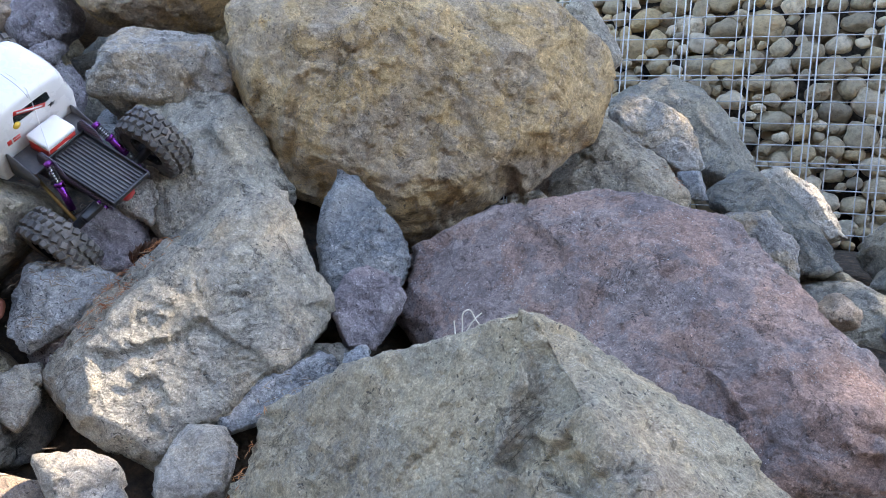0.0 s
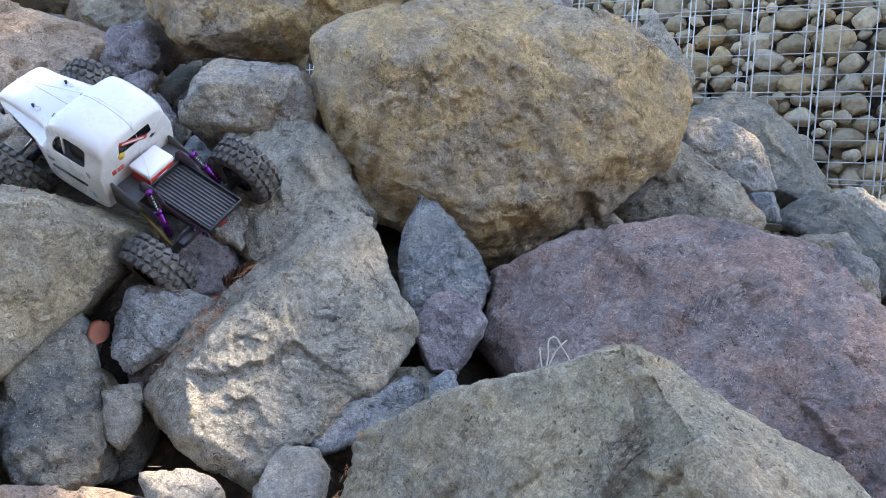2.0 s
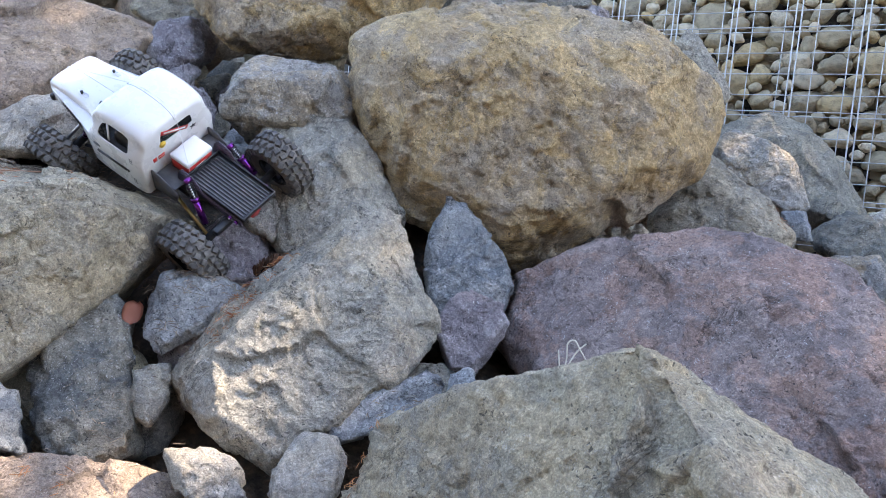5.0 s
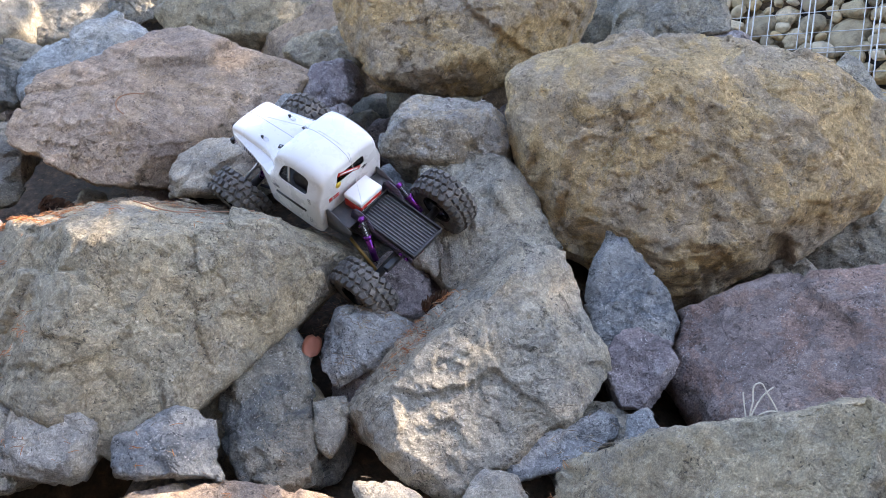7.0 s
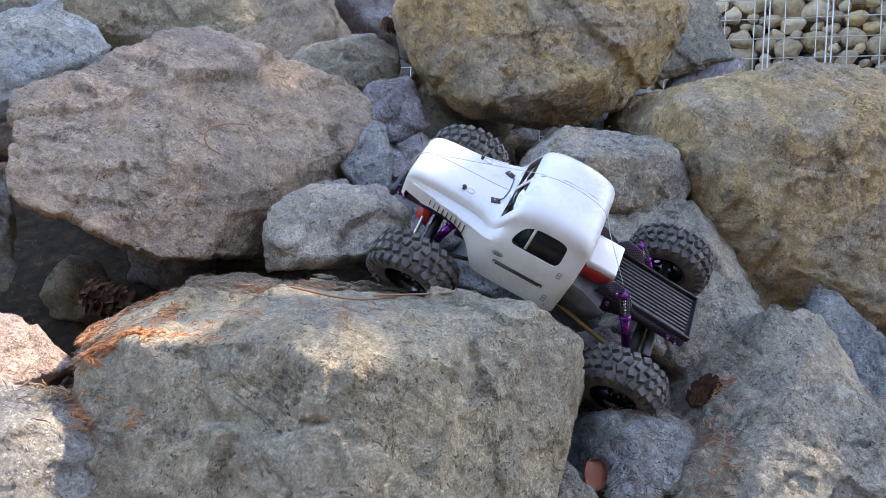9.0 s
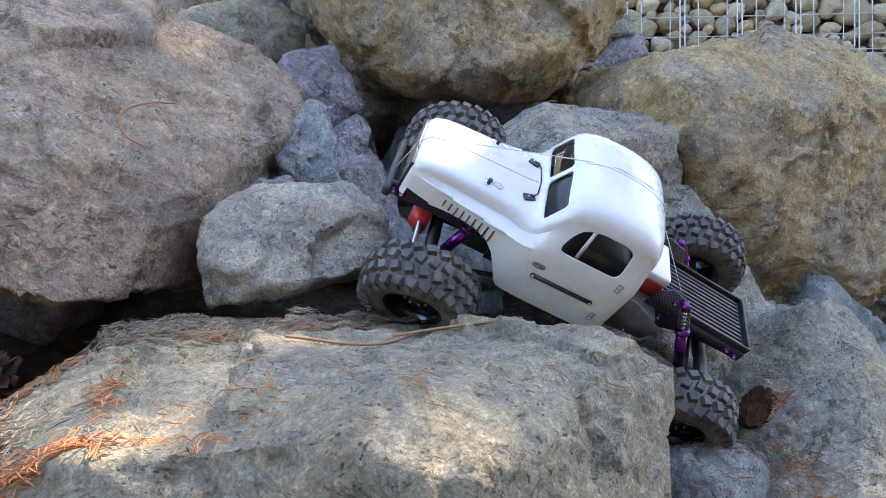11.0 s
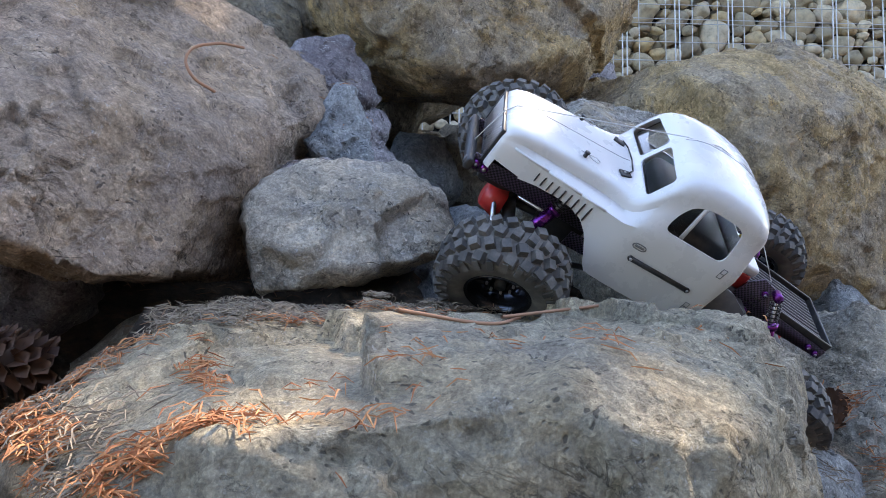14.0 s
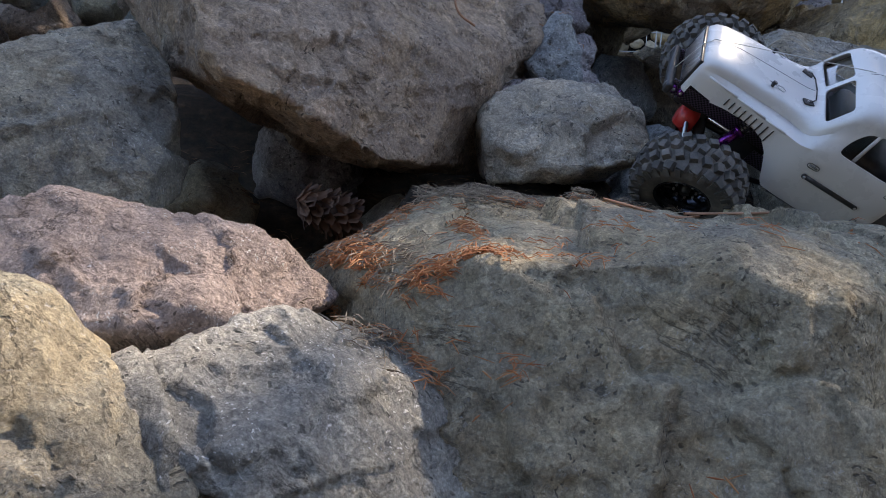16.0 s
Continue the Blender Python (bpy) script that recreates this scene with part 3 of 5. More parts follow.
rock("boulder", "pinkish-grey pitted boulder in the rock slope", "pinkgrey", (-0.668, 0.897, 0.756), [(-64, 36, 70), (132, 55, 66), (-75, 66, 69), (98, 55, 58), (-39, 75, 69), (44, 19, 180), (-12, 42, 151), (-44, -80, 11), (-59, -43, 41), (-140, -7, 150), (-112, 14, 136), (116, -36, 78)], 6, 0.159)
rock("rock", "dark slate-grey rough stone among boulders", "slate", (-1.375, 0.921, 0.824), [(-61, 32, 65), (135, 66, 100), (-71, 66, 88), (59, 23, 50), (-8, 46, 70), (43, 15, 61), (13, 31, 76), (23, -76, 42), (-47, -24, 83), (-109, -66, 53), (-76, -19, 77), (-148, -9, 60), (-101, 20, 70), (119, -32, 73)], 5, 0.134)
rock("boulder", "grey angular rock wedged in the rock slope", "grey", (0.877, 2.849, 1.432), [(-104, 17, 162), (167, 54, 317), (-123, 36, 217), (162, 73, 292), (-116, 44, 219), (-6, 71, 253), (-91, 43, 197), (-18, 38, 195), (-70, 35, 182), (-14, 34, 193), (-71, 32, 179), (5, -60, 191), (-56, -46, 267), (132, -70, 87), (-126, -41, 175), (152, -32, 129), (-170, -22, 191), (76, -17, 179)], 6, 0.368)
rock("rock", "grey stone with an ochre-stained lower face", "greyochre", (0.645, 2.369, 1.412), [(-103, 17, 96), (167, 38, 179), (-156, 39, 172), (-14, 67, 115), (-94, 33, 89), (-9, 17, 111), (-60, 24, 117), (0, -68, 109), (-62, -54, 148), (144, -60, 37), (-139, -38, 90), (137, -53, 27), (-154, -41, 82), (146, -32, 57), (-151, -12, 113), (77, -17, 108)], 6, 0.198)
rock("rock", "grey angular rock wedged in the rock slope", "grey", (0.431, 1.952, 1.239), [(-101, 19, 109), (167, 38, 155), (-140, 38, 144), (-13, 56, 147), (-78, 41, 123), (-12, 35, 154), (-69, 33, 132), (-12, -32, 159), (-47, -17, 184), (32, -81, 59), (-93, -38, 117), (110, -75, 48), (-120, -62, 107), (158, -29, 133), (-167, -17, 176), (79, -19, 122)], 6, 0.236)
rock("stone", "small blue-grey angular stone between boulders", "blue", (0.688, 2.105, 1.268), [(-105, 20, 34), (118, 78, 52), (-116, 61, 49), (-9, 20, 33), (-58, 28, 38), (88, -78, 20), (-109, -43, 42), (147, -25, 18), (-156, -4, 37), (75, -20, 38)], 5, 0.071)
rock("boulder", "dark slate-grey rough stone among boulders", "slate", (0.957, 2.188, 1.142), [(-109, 21, 116), (143, 39, 216), (-144, 41, 182), (-1, 85, 189), (-102, 63, 170), (-11, 49, 126), (-68, 47, 130), (-11, 30, 119), (-76, 34, 120), (-11, -72, 124), (-74, -55, 172), (152, -52, 44), (-149, -26, 101), (151, -36, 84), (-168, -20, 132), (71, -21, 129)], 6, 0.250)
rock("rock", "pale grey sunlit stone in the rock slope", "pale", (1.148, 2.428, 1.230), [(-110, 20, 80), (132, 70, 158), (-134, 59, 139), (-10, 53, 81), (-69, 50, 87), (-20, 34, 72), (-55, 38, 81), (-21, -69, 122), (-69, -55, 150), (132, -49, 8), (-158, -31, 53), (148, -46, 17), (-164, -30, 53), (70, -20, 90)], 6, 0.165)
rock("stone", "pale grey sunlit stone in the rock slope", "pale", (0.185, 1.618, 1.187), [(-96, 21, 33), (145, 71, 42), (-113, 54, 39), (9, 48, 49), (-49, 49, 48), (-5, -32, 34), (-32, -21, 42), (146, -76, 19), (-114, -45, 37), (164, -16, 38), (-151, 2, 49), (84, -21, 36)], 5, 0.070)
rock("rock", "grey stone with an ochre-stained lower face", "greyochre", (0.839, 1.979, 1.111), [(-108, 22, 68), (97, 81, 105), (-116, 67, 98), (-9, 40, 78), (-67, 42, 78), (-15, 4, 90), (-69, 20, 87), (151, -71, 39), (-130, -36, 73), (155, -54, 30), (-152, -33, 59), (155, -37, 49), (-164, -20, 76), (72, -22, 75)], 6, 0.155)
rock("rock", "grey angular rock wedged in the rock slope", "grey", (1.138, 2.010, 0.912), [(-113, 25, 105), (111, 72, 153), (-140, 69, 149), (5, 55, 106), (-66, 59, 118), (-21, 13, 141), (-79, 28, 126), (-27, -82, 72), (-102, -40, 126), (146, -59, 34), (-157, -38, 86), (142, -34, 77), (179, -20, 125), (67, -25, 117)], 6, 0.216)
rock("rock", "dark slate-grey rough stone among boulders", "slate", (0.095, 1.719, 1.098), [(-92, 22, 81), (151, 67, 88), (-107, 49, 83), (39, 82, 108), (-82, 64, 103), (11, -47, 57), (-38, -30, 96), (53, -84, 35), (-87, -43, 80), (177, -22, 135), (-144, -4, 148), (88, -22, 90)], 6, 0.175)
rock("stone", "grey angular rock wedged in the rock slope", "grey", (-0.878, 1.684, 1.341), [(-68, 17, 61), (-169, 77, 76), (-74, 38, 60), (34, 49, 74), (-41, 40, 70), (46, -40, 44), (-17, -22, 81), (164, -69, 24), (-98, -52, 58), (-167, -36, 51), (-108, -11, 74), (112, -17, 68)], 5, 0.125)
# ---- end of the rocks ----

# small rubble that fills the gaps, and boulders in the rows behind
dice = np.random.RandomState(11)


def rubble(name, label, place, size, sub):
    k = np.arange(16) + 0.5
    lift, round_ = 1 - 2 * k / 16, k * 2.39996 + dice.uniform(0, 6.28)
    n = np.stack([np.sqrt(1 - lift**2) * np.cos(round_), np.sqrt(1 - lift**2) * np.sin(round_), lift], 1) + 0.16 * dice.normal(size=(16, 3))
    n /= np.linalg.norm(n, axis=1)[:, None]
    stretch = dice.uniform(0.7, 1.25, 3)
    far = np.linalg.norm(n * stretch, axis=1) * size * dice.uniform(0.8, 1.05, 16)
    sides = [(round(math.degrees(math.atan2(v[1], v[0]))), round(math.degrees(math.asin(v[2]))), f * 1000) for v, f in zip(n, far)]
    kind = ("grey", "slate", "blue", "purple", "olive", "pinkgrey")[dice.randint(6)]
    rock(name, label, kind, place, sides, sub, size * 1.5)


spots = []
while len(spots) < 120:
    x, y = dice.uniform(-2.2, 1.3), dice.uniform(0.35, 2.5)
    if (x + 1.3) ** 2 + (y - 0.45) ** 2 < 0.30 or any((x - u) ** 2 + (y - v) ** 2 < 0.014 for u, v in spots):
        continue
    spots.append((x, y))
    size = dice.uniform(0.05, 0.10)
    rubble("stone", "small dark stone deep in a gap between boulders", (x, y, float(ground_height(x, y)) + 0.05), size, 4)
for x, y, z, size in ((-2.5, 2.2, 1.75, 0.24), (-2.45, 2.65, 2.05, 0.26), (-1.85, 2.5, 2.0, 0.22), (-2.9, 2.5, 1.95, 0.3), (-2.15, 2.75, 2.05, 0.27), (-1.6, 2.85, 2.15, 0.25), (-1.0, 2.75, 2.1, 0.26), (-0.62, 2.45, 1.85, 0.20), (-0.3, 2.75, 1.98, 0.22), (-2.3, 1.7, 1.35, 0.22), (-1.95, 1.45, 1.0, 0.2), (-2.8, 1.9, 1.5, 0.25), (-1.2, 2.3, 1.75, 0.2), (-0.75, 2.0, 1.6, 0.17), (-0.3, 2.1, 1.55, 0.16), (0.35, 2.3, 1.3, 0.16), (1.3, 1.6, 0.85, 0.2), (1.52, 2.42, 1.12, 0.17), (1.42, 2.12, 0.98, 0.15), (-2.6, 2.7, 2.0, 0.3), (-3.0, 2.3, 1.8, 0.3), (-2.0, 2.4, 1.95, 0.2), (-0.55, 1.35, 1.0, 0.12), (-0.3, 1.35, 0.92, 0.1), (-0.15, 1.2, 0.85, 0.09), (-0.55, 1.2, 0.92, 0.09), (-0.75, 1.1, 0.85, 0.1)):
    rubble("boulder", "grey-brown boulder in the upper rows of the slope", (x, y, z), size, 5)

bpy.context.view_layer.update()


DEPTHS = bpy.context.evaluated_depsgraph_get()
BARE = min(ROCKS, key=lambda o: (o.location - Vector((-1.40, 1.06, 1.08))).length)  # a boulder with no litter on it


def lie(x, y, top=1.9, thing=False):
    """What lies under a spot: its place and normal, and the thing itself."""
    hit, place, normal, _, ob, _ = scene.ray_cast(DEPTHS, Vector((x, y, top)), Vector((0, 0, -1)))
    found = (place, normal, ob.original) if hit else (None, None, None)
    return found if thing else found[:2]


# ---- litter: needles, cones, a leaf, a twig, dry grass ----
def litter_material(name, a, b_, rough=0.8):
    m, tree, b = shader(name, a, rough)
    info = tree.nodes.new("ShaderNodeNewGeometry")
    tree.links.new(ramp(tree, info.outputs["Random Per Island"], ((0.0, a), (1.0, b_))), b.inputs["Base Color"])
    return m


LOW = [o for o in ROCKS if "deep in a gap" in o["label"]] + [bpy.data.objects["ground"]]
NEEDLE = litter_material("rust_needles", (0.30, 0.10, 0.035), (0.50, 0.24, 0.10))
DRY = litter_material("grey_needles", (0.13, 0.10, 0.075), (0.36, 0.29, 0.20))


def needles(name, label, material, beds, low=False):
    """Fallen needles strewn over patches: x, y, reach along x and y, how many; low: only in the gaps."""
    verts, faces = [], []
    for x, y, rx, ry, count in beds:
        for _ in range(count):
            u, v = dice.normal(size=2) * 0.42
            place, normal, under = lie(x + u * rx, y + v * ry, 1.25 if y < 1.25 else 1.9, True)
            if place is None or normal.z < (0.15 if low else 0.5) or under == BARE or (low and under not in LOW):
                continue
            a = dice.uniform(0, 2 * math.pi)
            along = Vector((math.cos(a), math.sin(a), dice.uniform(-0.25, 0.25)))
            along = (along - normal * along.dot(normal) * 0.8).normalized() * dice.uniform(0.004, 0.010)
            side = along.cross(normal).normalized() * dice.uniform(0.0004, 0.0008)
            mid = place + normal * dice.uniform(0.001, 0.007)
            bow = normal * dice.uniform(-0.001, 0.003)
            k = len(verts)
            for f, w in ((-1, 0.4), (0, 1), (1, 0.4)):
                c = mid + along * f + bow * (1 - abs(f))
                verts += [c + side * w, c - side * w, c + normal * 0.0008 * w]
            for s in (0, 3):
                faces += [(k + s, k + s + 3, k + s + 5, k + s + 2), (k + s + 1, k + s + 2, k + s + 5, k + s + 4), (k + s, k + s + 1, k + s + 4, k + s + 3)]
    me = bpy.data.meshes.new(name)
    me.from_pydata(verts, [], faces)
    me.materials.append(material)
    tagged(new(name, me), label, "needles", kind="stuff")


needles("rust_needles", "rust-orange fallen conifer needles lying on rocks and in gaps", NEEDLE, (
    (-1.275, 1.12, 0.03, 0.06, 1000), (-1.245, 1.16, 0.06, 0.04, 360), (-1.255, 1.05, 0.025, 0.05, 560), (-1.215, 0.995, 0.05, 0.02, 260), (-1.175, 0.985, 0.05, 0.015, 130), (-1.165, 1.075, 0.013, 0.06, 90), (-1.10, 0.965, 0.06, 0.02, 30),
    (-1.215, 0.975, 0.025, 0.03, 150), (-1.16, 0.935, 0.02, 0.02, 60), (-1.165, 0.90, 0.015, 0.03, 50), (-1.08, 0.85, 0.06, 0.02, 120), (-1.03, 0.855, 0.04, 0.02, 90), (-1.06, 0.995, 0.025, 0.01, 14), (-0.955, 0.95, 0.01, 0.02, 8), (-1.10, 1.02, 0.08, 0.04, 22),
    (-0.98, 1.0, 0.12, 0.06, 16), (-0.80, 1.02, 0.12, 0.06, 14), (-1.04, 1.19, 0.16, 0.02, 130), (-0.475, 1.10, 0.03, 0.04, 60), (-0.49, 1.07, 0.03, 0.02, 50), (-0.45, 1.17, 0.04, 0.035, 90),
    (-0.74, 0.83, 0.12, 0.035, 240), (-0.62, 0.86, 0.10, 0.035, 150), (-0.95, 0.78, 0.10, 0.04, 60), (-0.23, 0.92, 0.04, 0.07, 80), (0.62, 1.86, 0.10, 0.05, 50), (-0.9, 1.5, 0.1, 0.06, 40)))
needles("grey_needles", "grey-brown dry needles in a mat between boulders", DRY, (
    (-1.05, 1.225, 0.24, 0.05, 3600), (-1.28, 1.15, 0.06, 0.08, 1000), (-1.25, 1.03, 0.05, 0.08, 900), (-0.55, 1.1, 0.10, 0.08, 300), (-0.06, 1.13, 0.05, 0.06, 700), (-0.15, 1.0, 0.12, 0.08, 300), (-0.8, 0.8, 0.25, 0.08, 240), (-0.6, 0.95, 0.1, 0.15, 200), (0.5, 1.9, 0.4, 0.2, 200), (-0.7, 1.5, 0.4, 0.2, 300)))
needles("gap_needles", "brown dry needles fallen into the gaps between boulders", litter_material("brown_needles", (0.15, 0.075, 0.04), (0.36, 0.22, 0.13)), ((-0.5, 1.15, 1.6, 0.9, 14000),), True)

CONE, tree, b = shader("cone_scales", (0.18, 0.09, 0.05), 0.75)
tree.links.new(ramp(tree, tree.nodes.new("ShaderNodeObjectInfo").outputs["Random"], ((0.0, (0.05, 0.026, 0.018)), (1.0, (0.16, 0.085, 0.05)))), b.inputs["Base Color"])
# core coloured almost black, as painted shade between the scales
CORE = litter_material("cone_core_shade", (0.03, 0.018, 0.012), (0.04, 0.022, 0.014))


def cone(m, name="pine_cone"):
    """A closed-up conifer cone: a core with rows of curved scales."""
    ob = empty_thing(name, m)
    bm = bmesh.new()
    bmesh.ops.create_icosphere(bm, subdivisions=2, radius=0.008, matrix=Matrix.Diagonal((2.0, 1, 1, 1)))
    part("core", bm, CORE, ob)
    bm = bmesh.new()
    v = [bm.verts.new(c) for c in ((0, -0.002, 0), (0, 0.002, 0), (0.003, 0.0068, 0.0120), (0.0085, 0.0040, 0.0190), (0.0085, -0.0040, 0.0190), (0.003, -0.0068, 0.0120), (0.0075, 0, 0.0115))]
    for f in ((0, 1, 2, 6), (0, 6, 5), (6, 2, 3), (6, 3, 4), (6, 4, 5)):
        bm.faces.new([v[i] for i in f])
    scale = part("scale", bm, CONE, ob)
    thick = []
    for k in range(84):
        o = scale if k == 0 else scale.copy()
        if k:
            scene.collection.objects.link(o)
        x = -0.020 + 0.038 * k / 84
        girth = math.sqrt(max(0.1, 1 - (x / 0.023) ** 2))
        o.matrix_basis = Matrix.Translation((x, 0, 0)) @ Matrix.Rotation(k * 2.39996, 4, "X") @ Matrix.Rotation(radians(dice.uniform(-12, 12)), 4, "Y") @ Matrix.Diagonal((0.8, 0.62, 0.45 + 0.42 * girth, 1))
    return tagged(ob, "brown open pine cone lying among needles", "pine cone", "pine cones")


def empty_thing(name, m):
    ob = new(name)
    ob.empty_display_size = 0.02
    ob.matrix_basis = m
    return ob


cone(pose(-1.283, 1.185, 1.178, 10, 15, 10) @ Matrix.Scale(1.55, 4))
cone(pose(-0.468, 1.180, 1.086, 20, -30, 25) @ Matrix.Scale(1.25, 4))
cone(pose(-0.936, 1.85, 1.772, 30, 10, 20) @ Matrix.Scale(1.15, 4))

LEAF = litter_material("rusty_leaf", (0.42, 0.17, 0.11), (0.46, 0.19, 0.12))
leaf = empty_thing("dead_leaf", pose(-0.648, 1.082, 0.998, 58, 8, 14) @ Matrix.Scale(0.8, 4))
tagged(leaf, "dry reddish-brown broad leaf caught between stones", "leaf")
bm = bmesh.new()
grid = []
for j in range(9):
    y = -0.024 + 0.048 * j / 8
    w = 0.020 * math.sqrt(max(0.0, 1 - (y / 0.0245) ** 2)) ** 0.8
    grid.append([bm.verts.new((w * (i - 3) / 3, y, 0.011 * ((i - 3) / 3) ** 2 + 0.004 * math.sin(y * 110))) for i in range(7)])
for p, q in zip(grid, grid[1:]):
    for i in range(6):
        bm.faces.new((p[i], p[i + 1], q[i + 1], q[i]))
bmesh.ops.solidify(bm, geom=bm.faces[:], thickness=0.0006)
part("blade", bm, LEAF, leaf)
bm = bmesh.new()
for k in range(3):
    block_y = -0.022 - 0.005 * k
    bmesh.ops.create_cone(bm, cap_ends=True, segments=6, radius1=0.0011, radius2=0.0011, depth=0.0055, matrix=Matrix.Translation((0.0006 * k * k * 0.3, block_y, 0.001)) @ Matrix.Rotation(radians(90), 4, "X"))
part("stalk", bm, LEAF, leaf)


def strand(name, label, material, points, r, category):
    """A thin bent stalk through a few points."""
    c = bpy.data.curves.new(name, "CURVE")
    c.dimensions, c.bevel_depth, c.bevel_resolution, c.resolution_u = "3D", r, 2, 8
    s = c.splines.new("BEZIER")
    s.bezier_points.add(len(points) - 1)
    for b_, q in zip(s.bezier_points, points):
        b_.co, b_.handle_left_type, b_.handle_right_type = q, "AUTO", "AUTO"
    tmp = new(name, c)
    bpy.context.view_layer.update()
    me = bpy.data.meshes.new_from_object(tmp.evaluated_get(bpy.context.evaluated_depsgraph_get()))
    bpy.data.objects.remove(tmp)
    me.materials.clear()
    me.materials.append(material)
    return tagged(new(name, me), label, category)


TWIG = litter_material("red_twig", (0.32, 0.17, 0.10), (0.36, 0.2, 0.12))
STRAW = litter_material("straw", (0.60, 0.55, 0.44), (0.68, 0.62, 0.50))
strand("twig", "thin curled reddish twig on the pitted boulder", TWIG, [(-1.120, 1.215, 1.424), (-1.145, 1.203, 1.420), (-1.166, 1.196, 1.406), (-1.163, 1.193, 1.390), (-1.145, 1.192, 1.378)], 0.0012, "twig")
for ends in (((-0.905, 1.135), (-0.955, 1.10), (-1.03, 1.095)), ((-0.80, 1.12), (-0.87, 1.135), (-0.93, 1.12))):
    strand("twig", "thin dry twig lying on the flat ledge", TWIG, [lie(x, y)[0] + Vector((0, 0, 0.004)) for x, y in ends], 0.0014, "twig")
strand("twig", "thin dry stick leaning between two boulders", TWIG, [(-1.005, 0.845, 0.955), (-0.985, 0.848, 0.915), (-0.945, 0.855, 0.870)], 0.0016, "twig")
GRASS = Vector((0.040, 1.080, 0.980))
for bend in (((0.003, 0, 0.035), (0.008, 0, 0.066), (0.022, 0.002, 0.052), (0.046, 0.004, 0.016)), ((0.008, 0.004, 0.03), (0.02, 0.006, 0.052), (0.03, 0.008, 0.062)), ((-0.006, 0.004, 0.025), (-0.010, 0.008, 0.048)), ((0.012, -0.004, 0.02), (0.034, -0.006, 0.03), (0.05, -0.006, 0.022))):
    strand("dry_grass", "dry straw-coloured grass blade between boulders", STRAW, [GRASS] + [GRASS + Vector(v) for v in bend], 0.0011, "grass")

# ---- truck ----
# ---- shapes ----
def block(bm, at, size, bevel=0.0, turn=None):
    """A box with worn edges."""
    m = Matrix.Translation(at) @ (turn or Matrix()) @ Matrix.Diagonal((*size, 1))
    made = bmesh.ops.create_cube(bm, size=1, matrix=m)["verts"]
    if bevel:
        rim = {e for v in made for e in v.link_edges}
        bmesh.ops.bevel(bm, geom=list(rim), offset=bevel, segments=2, affect="EDGES", profile=0.5)
    return bm


def rod(bm, a, b, r, r2=None, seg=12):
    """A round bar from a to b."""
    a, b = Vector(a), Vector(b)
    m = Matrix.Translation((a + b) / 2) @ (b - a).to_track_quat("Z", "Y").to_matrix().to_4x4()
    bmesh.ops.create_cone(bm, cap_ends=True, segments=seg, radius1=r, radius2=r if r2 is None else r2, depth=(b - a).length, matrix=m)
    return bm


def turned(bm, profile, seg=40):
    """A ring turned round the y axis from (radius, y) steps; the profile closes on itself."""
    rings = []
    for k in range(seg):
        c, s = math.cos(2 * math.pi * k / seg), math.sin(2 * math.pi * k / seg)
        rings.append([bm.verts.new((r * c, y, r * s)) for r, y in profile])
    for k in range(seg):
        p, q = rings[k], rings[(k + 1) % seg]
        for i in range(len(profile)):
            j = (i + 1) % len(profile)
            bm.faces.new((p[i], p[j], q[j], q[i]))
    bmesh.ops.recalc_face_normals(bm, faces=bm.faces)
    return bm


def sheet_prism(bm, outline, y0, y1):
    """A plate cut to an outline in x and z, from y0 to y1."""
    a = [bm.verts.new((x, y0, z)) for x, z in outline]
    b = [bm.verts.new((x, y1, z)) for x, z in outline]
    bm.faces.new(a), bm.faces.new(b[::-1])
    for i in range(len(a)):
        j = (i + 1) % len(a)
        bm.faces.new((a[j], a[i], b[i], b[j]))
    bmesh.ops.recalc_face_normals(bm, faces=bm.faces)
    return bm


def rounded(points, radius, steps=5):
    """An outline with its corners rounded off."""
    out = []
    for i, p in enumerate(points):
        p, a, b = Vector(p), Vector(points[i - 1]), Vector(points[(i + 1) % len(points)])
        u, w = (a - p), (b - p)
        r = min(radius, u.length * 0.45, w.length * 0.45)
        s, e = p + u.normalized() * r, p + w.normalized() * r
        for k in range(steps + 1):
            t = k / steps
            out.append(tuple((1 - t) ** 2 * s + 2 * t * (1 - t) * p + t * t * e))
    return out


def empty(name, parent=None, m=None):
    ob = new(name)
    ob.empty_display_size = 0.02
    ob.parent = parent
    if m is not None:
        ob.matrix_basis = m
    return ob


# ---- truck materials ----
def worn(name, base, rough, metal=0.0, dust=(0.35, 0.32, 0.27), amount=0.25, scale=60.0, bump=0.0):
    """Paint, rubber or metal with a film of dust and a little unevenness."""
    m, tree, b = shader(name, base, rough, metal)
    co = tree.nodes.new("ShaderNodeTexCoord").outputs["Object"]
    n = node(tree, "ShaderNodeTexNoise", Scale=scale, Detail=6.0, Roughness=0.65)
    tree.links.new(co, n.inputs["Vector"])
    tree.links.new(mixed(tree, ramp(tree, n.outputs["Fac"], ((0.42, (0, 0, 0)), (0.75, (amount,) * 3))), base, dust), b.inputs["Base Color"])
    tree.links.new(ramp(tree, n.outputs["Fac"], ((0.3, (rough * 0.8,) * 3), (0.8, (min(1, rough * 1.3),) * 3))), b.inputs["Roughness"])
    if bump:
        k = node(tree, "ShaderNodeBump", Strength=0.5, Distance=bump)
        tree.links.new(n.outputs["Fac"], k.inputs["Height"])
        tree.links.new(k.outputs["Normal"], b.inputs["Normal"])
    return m


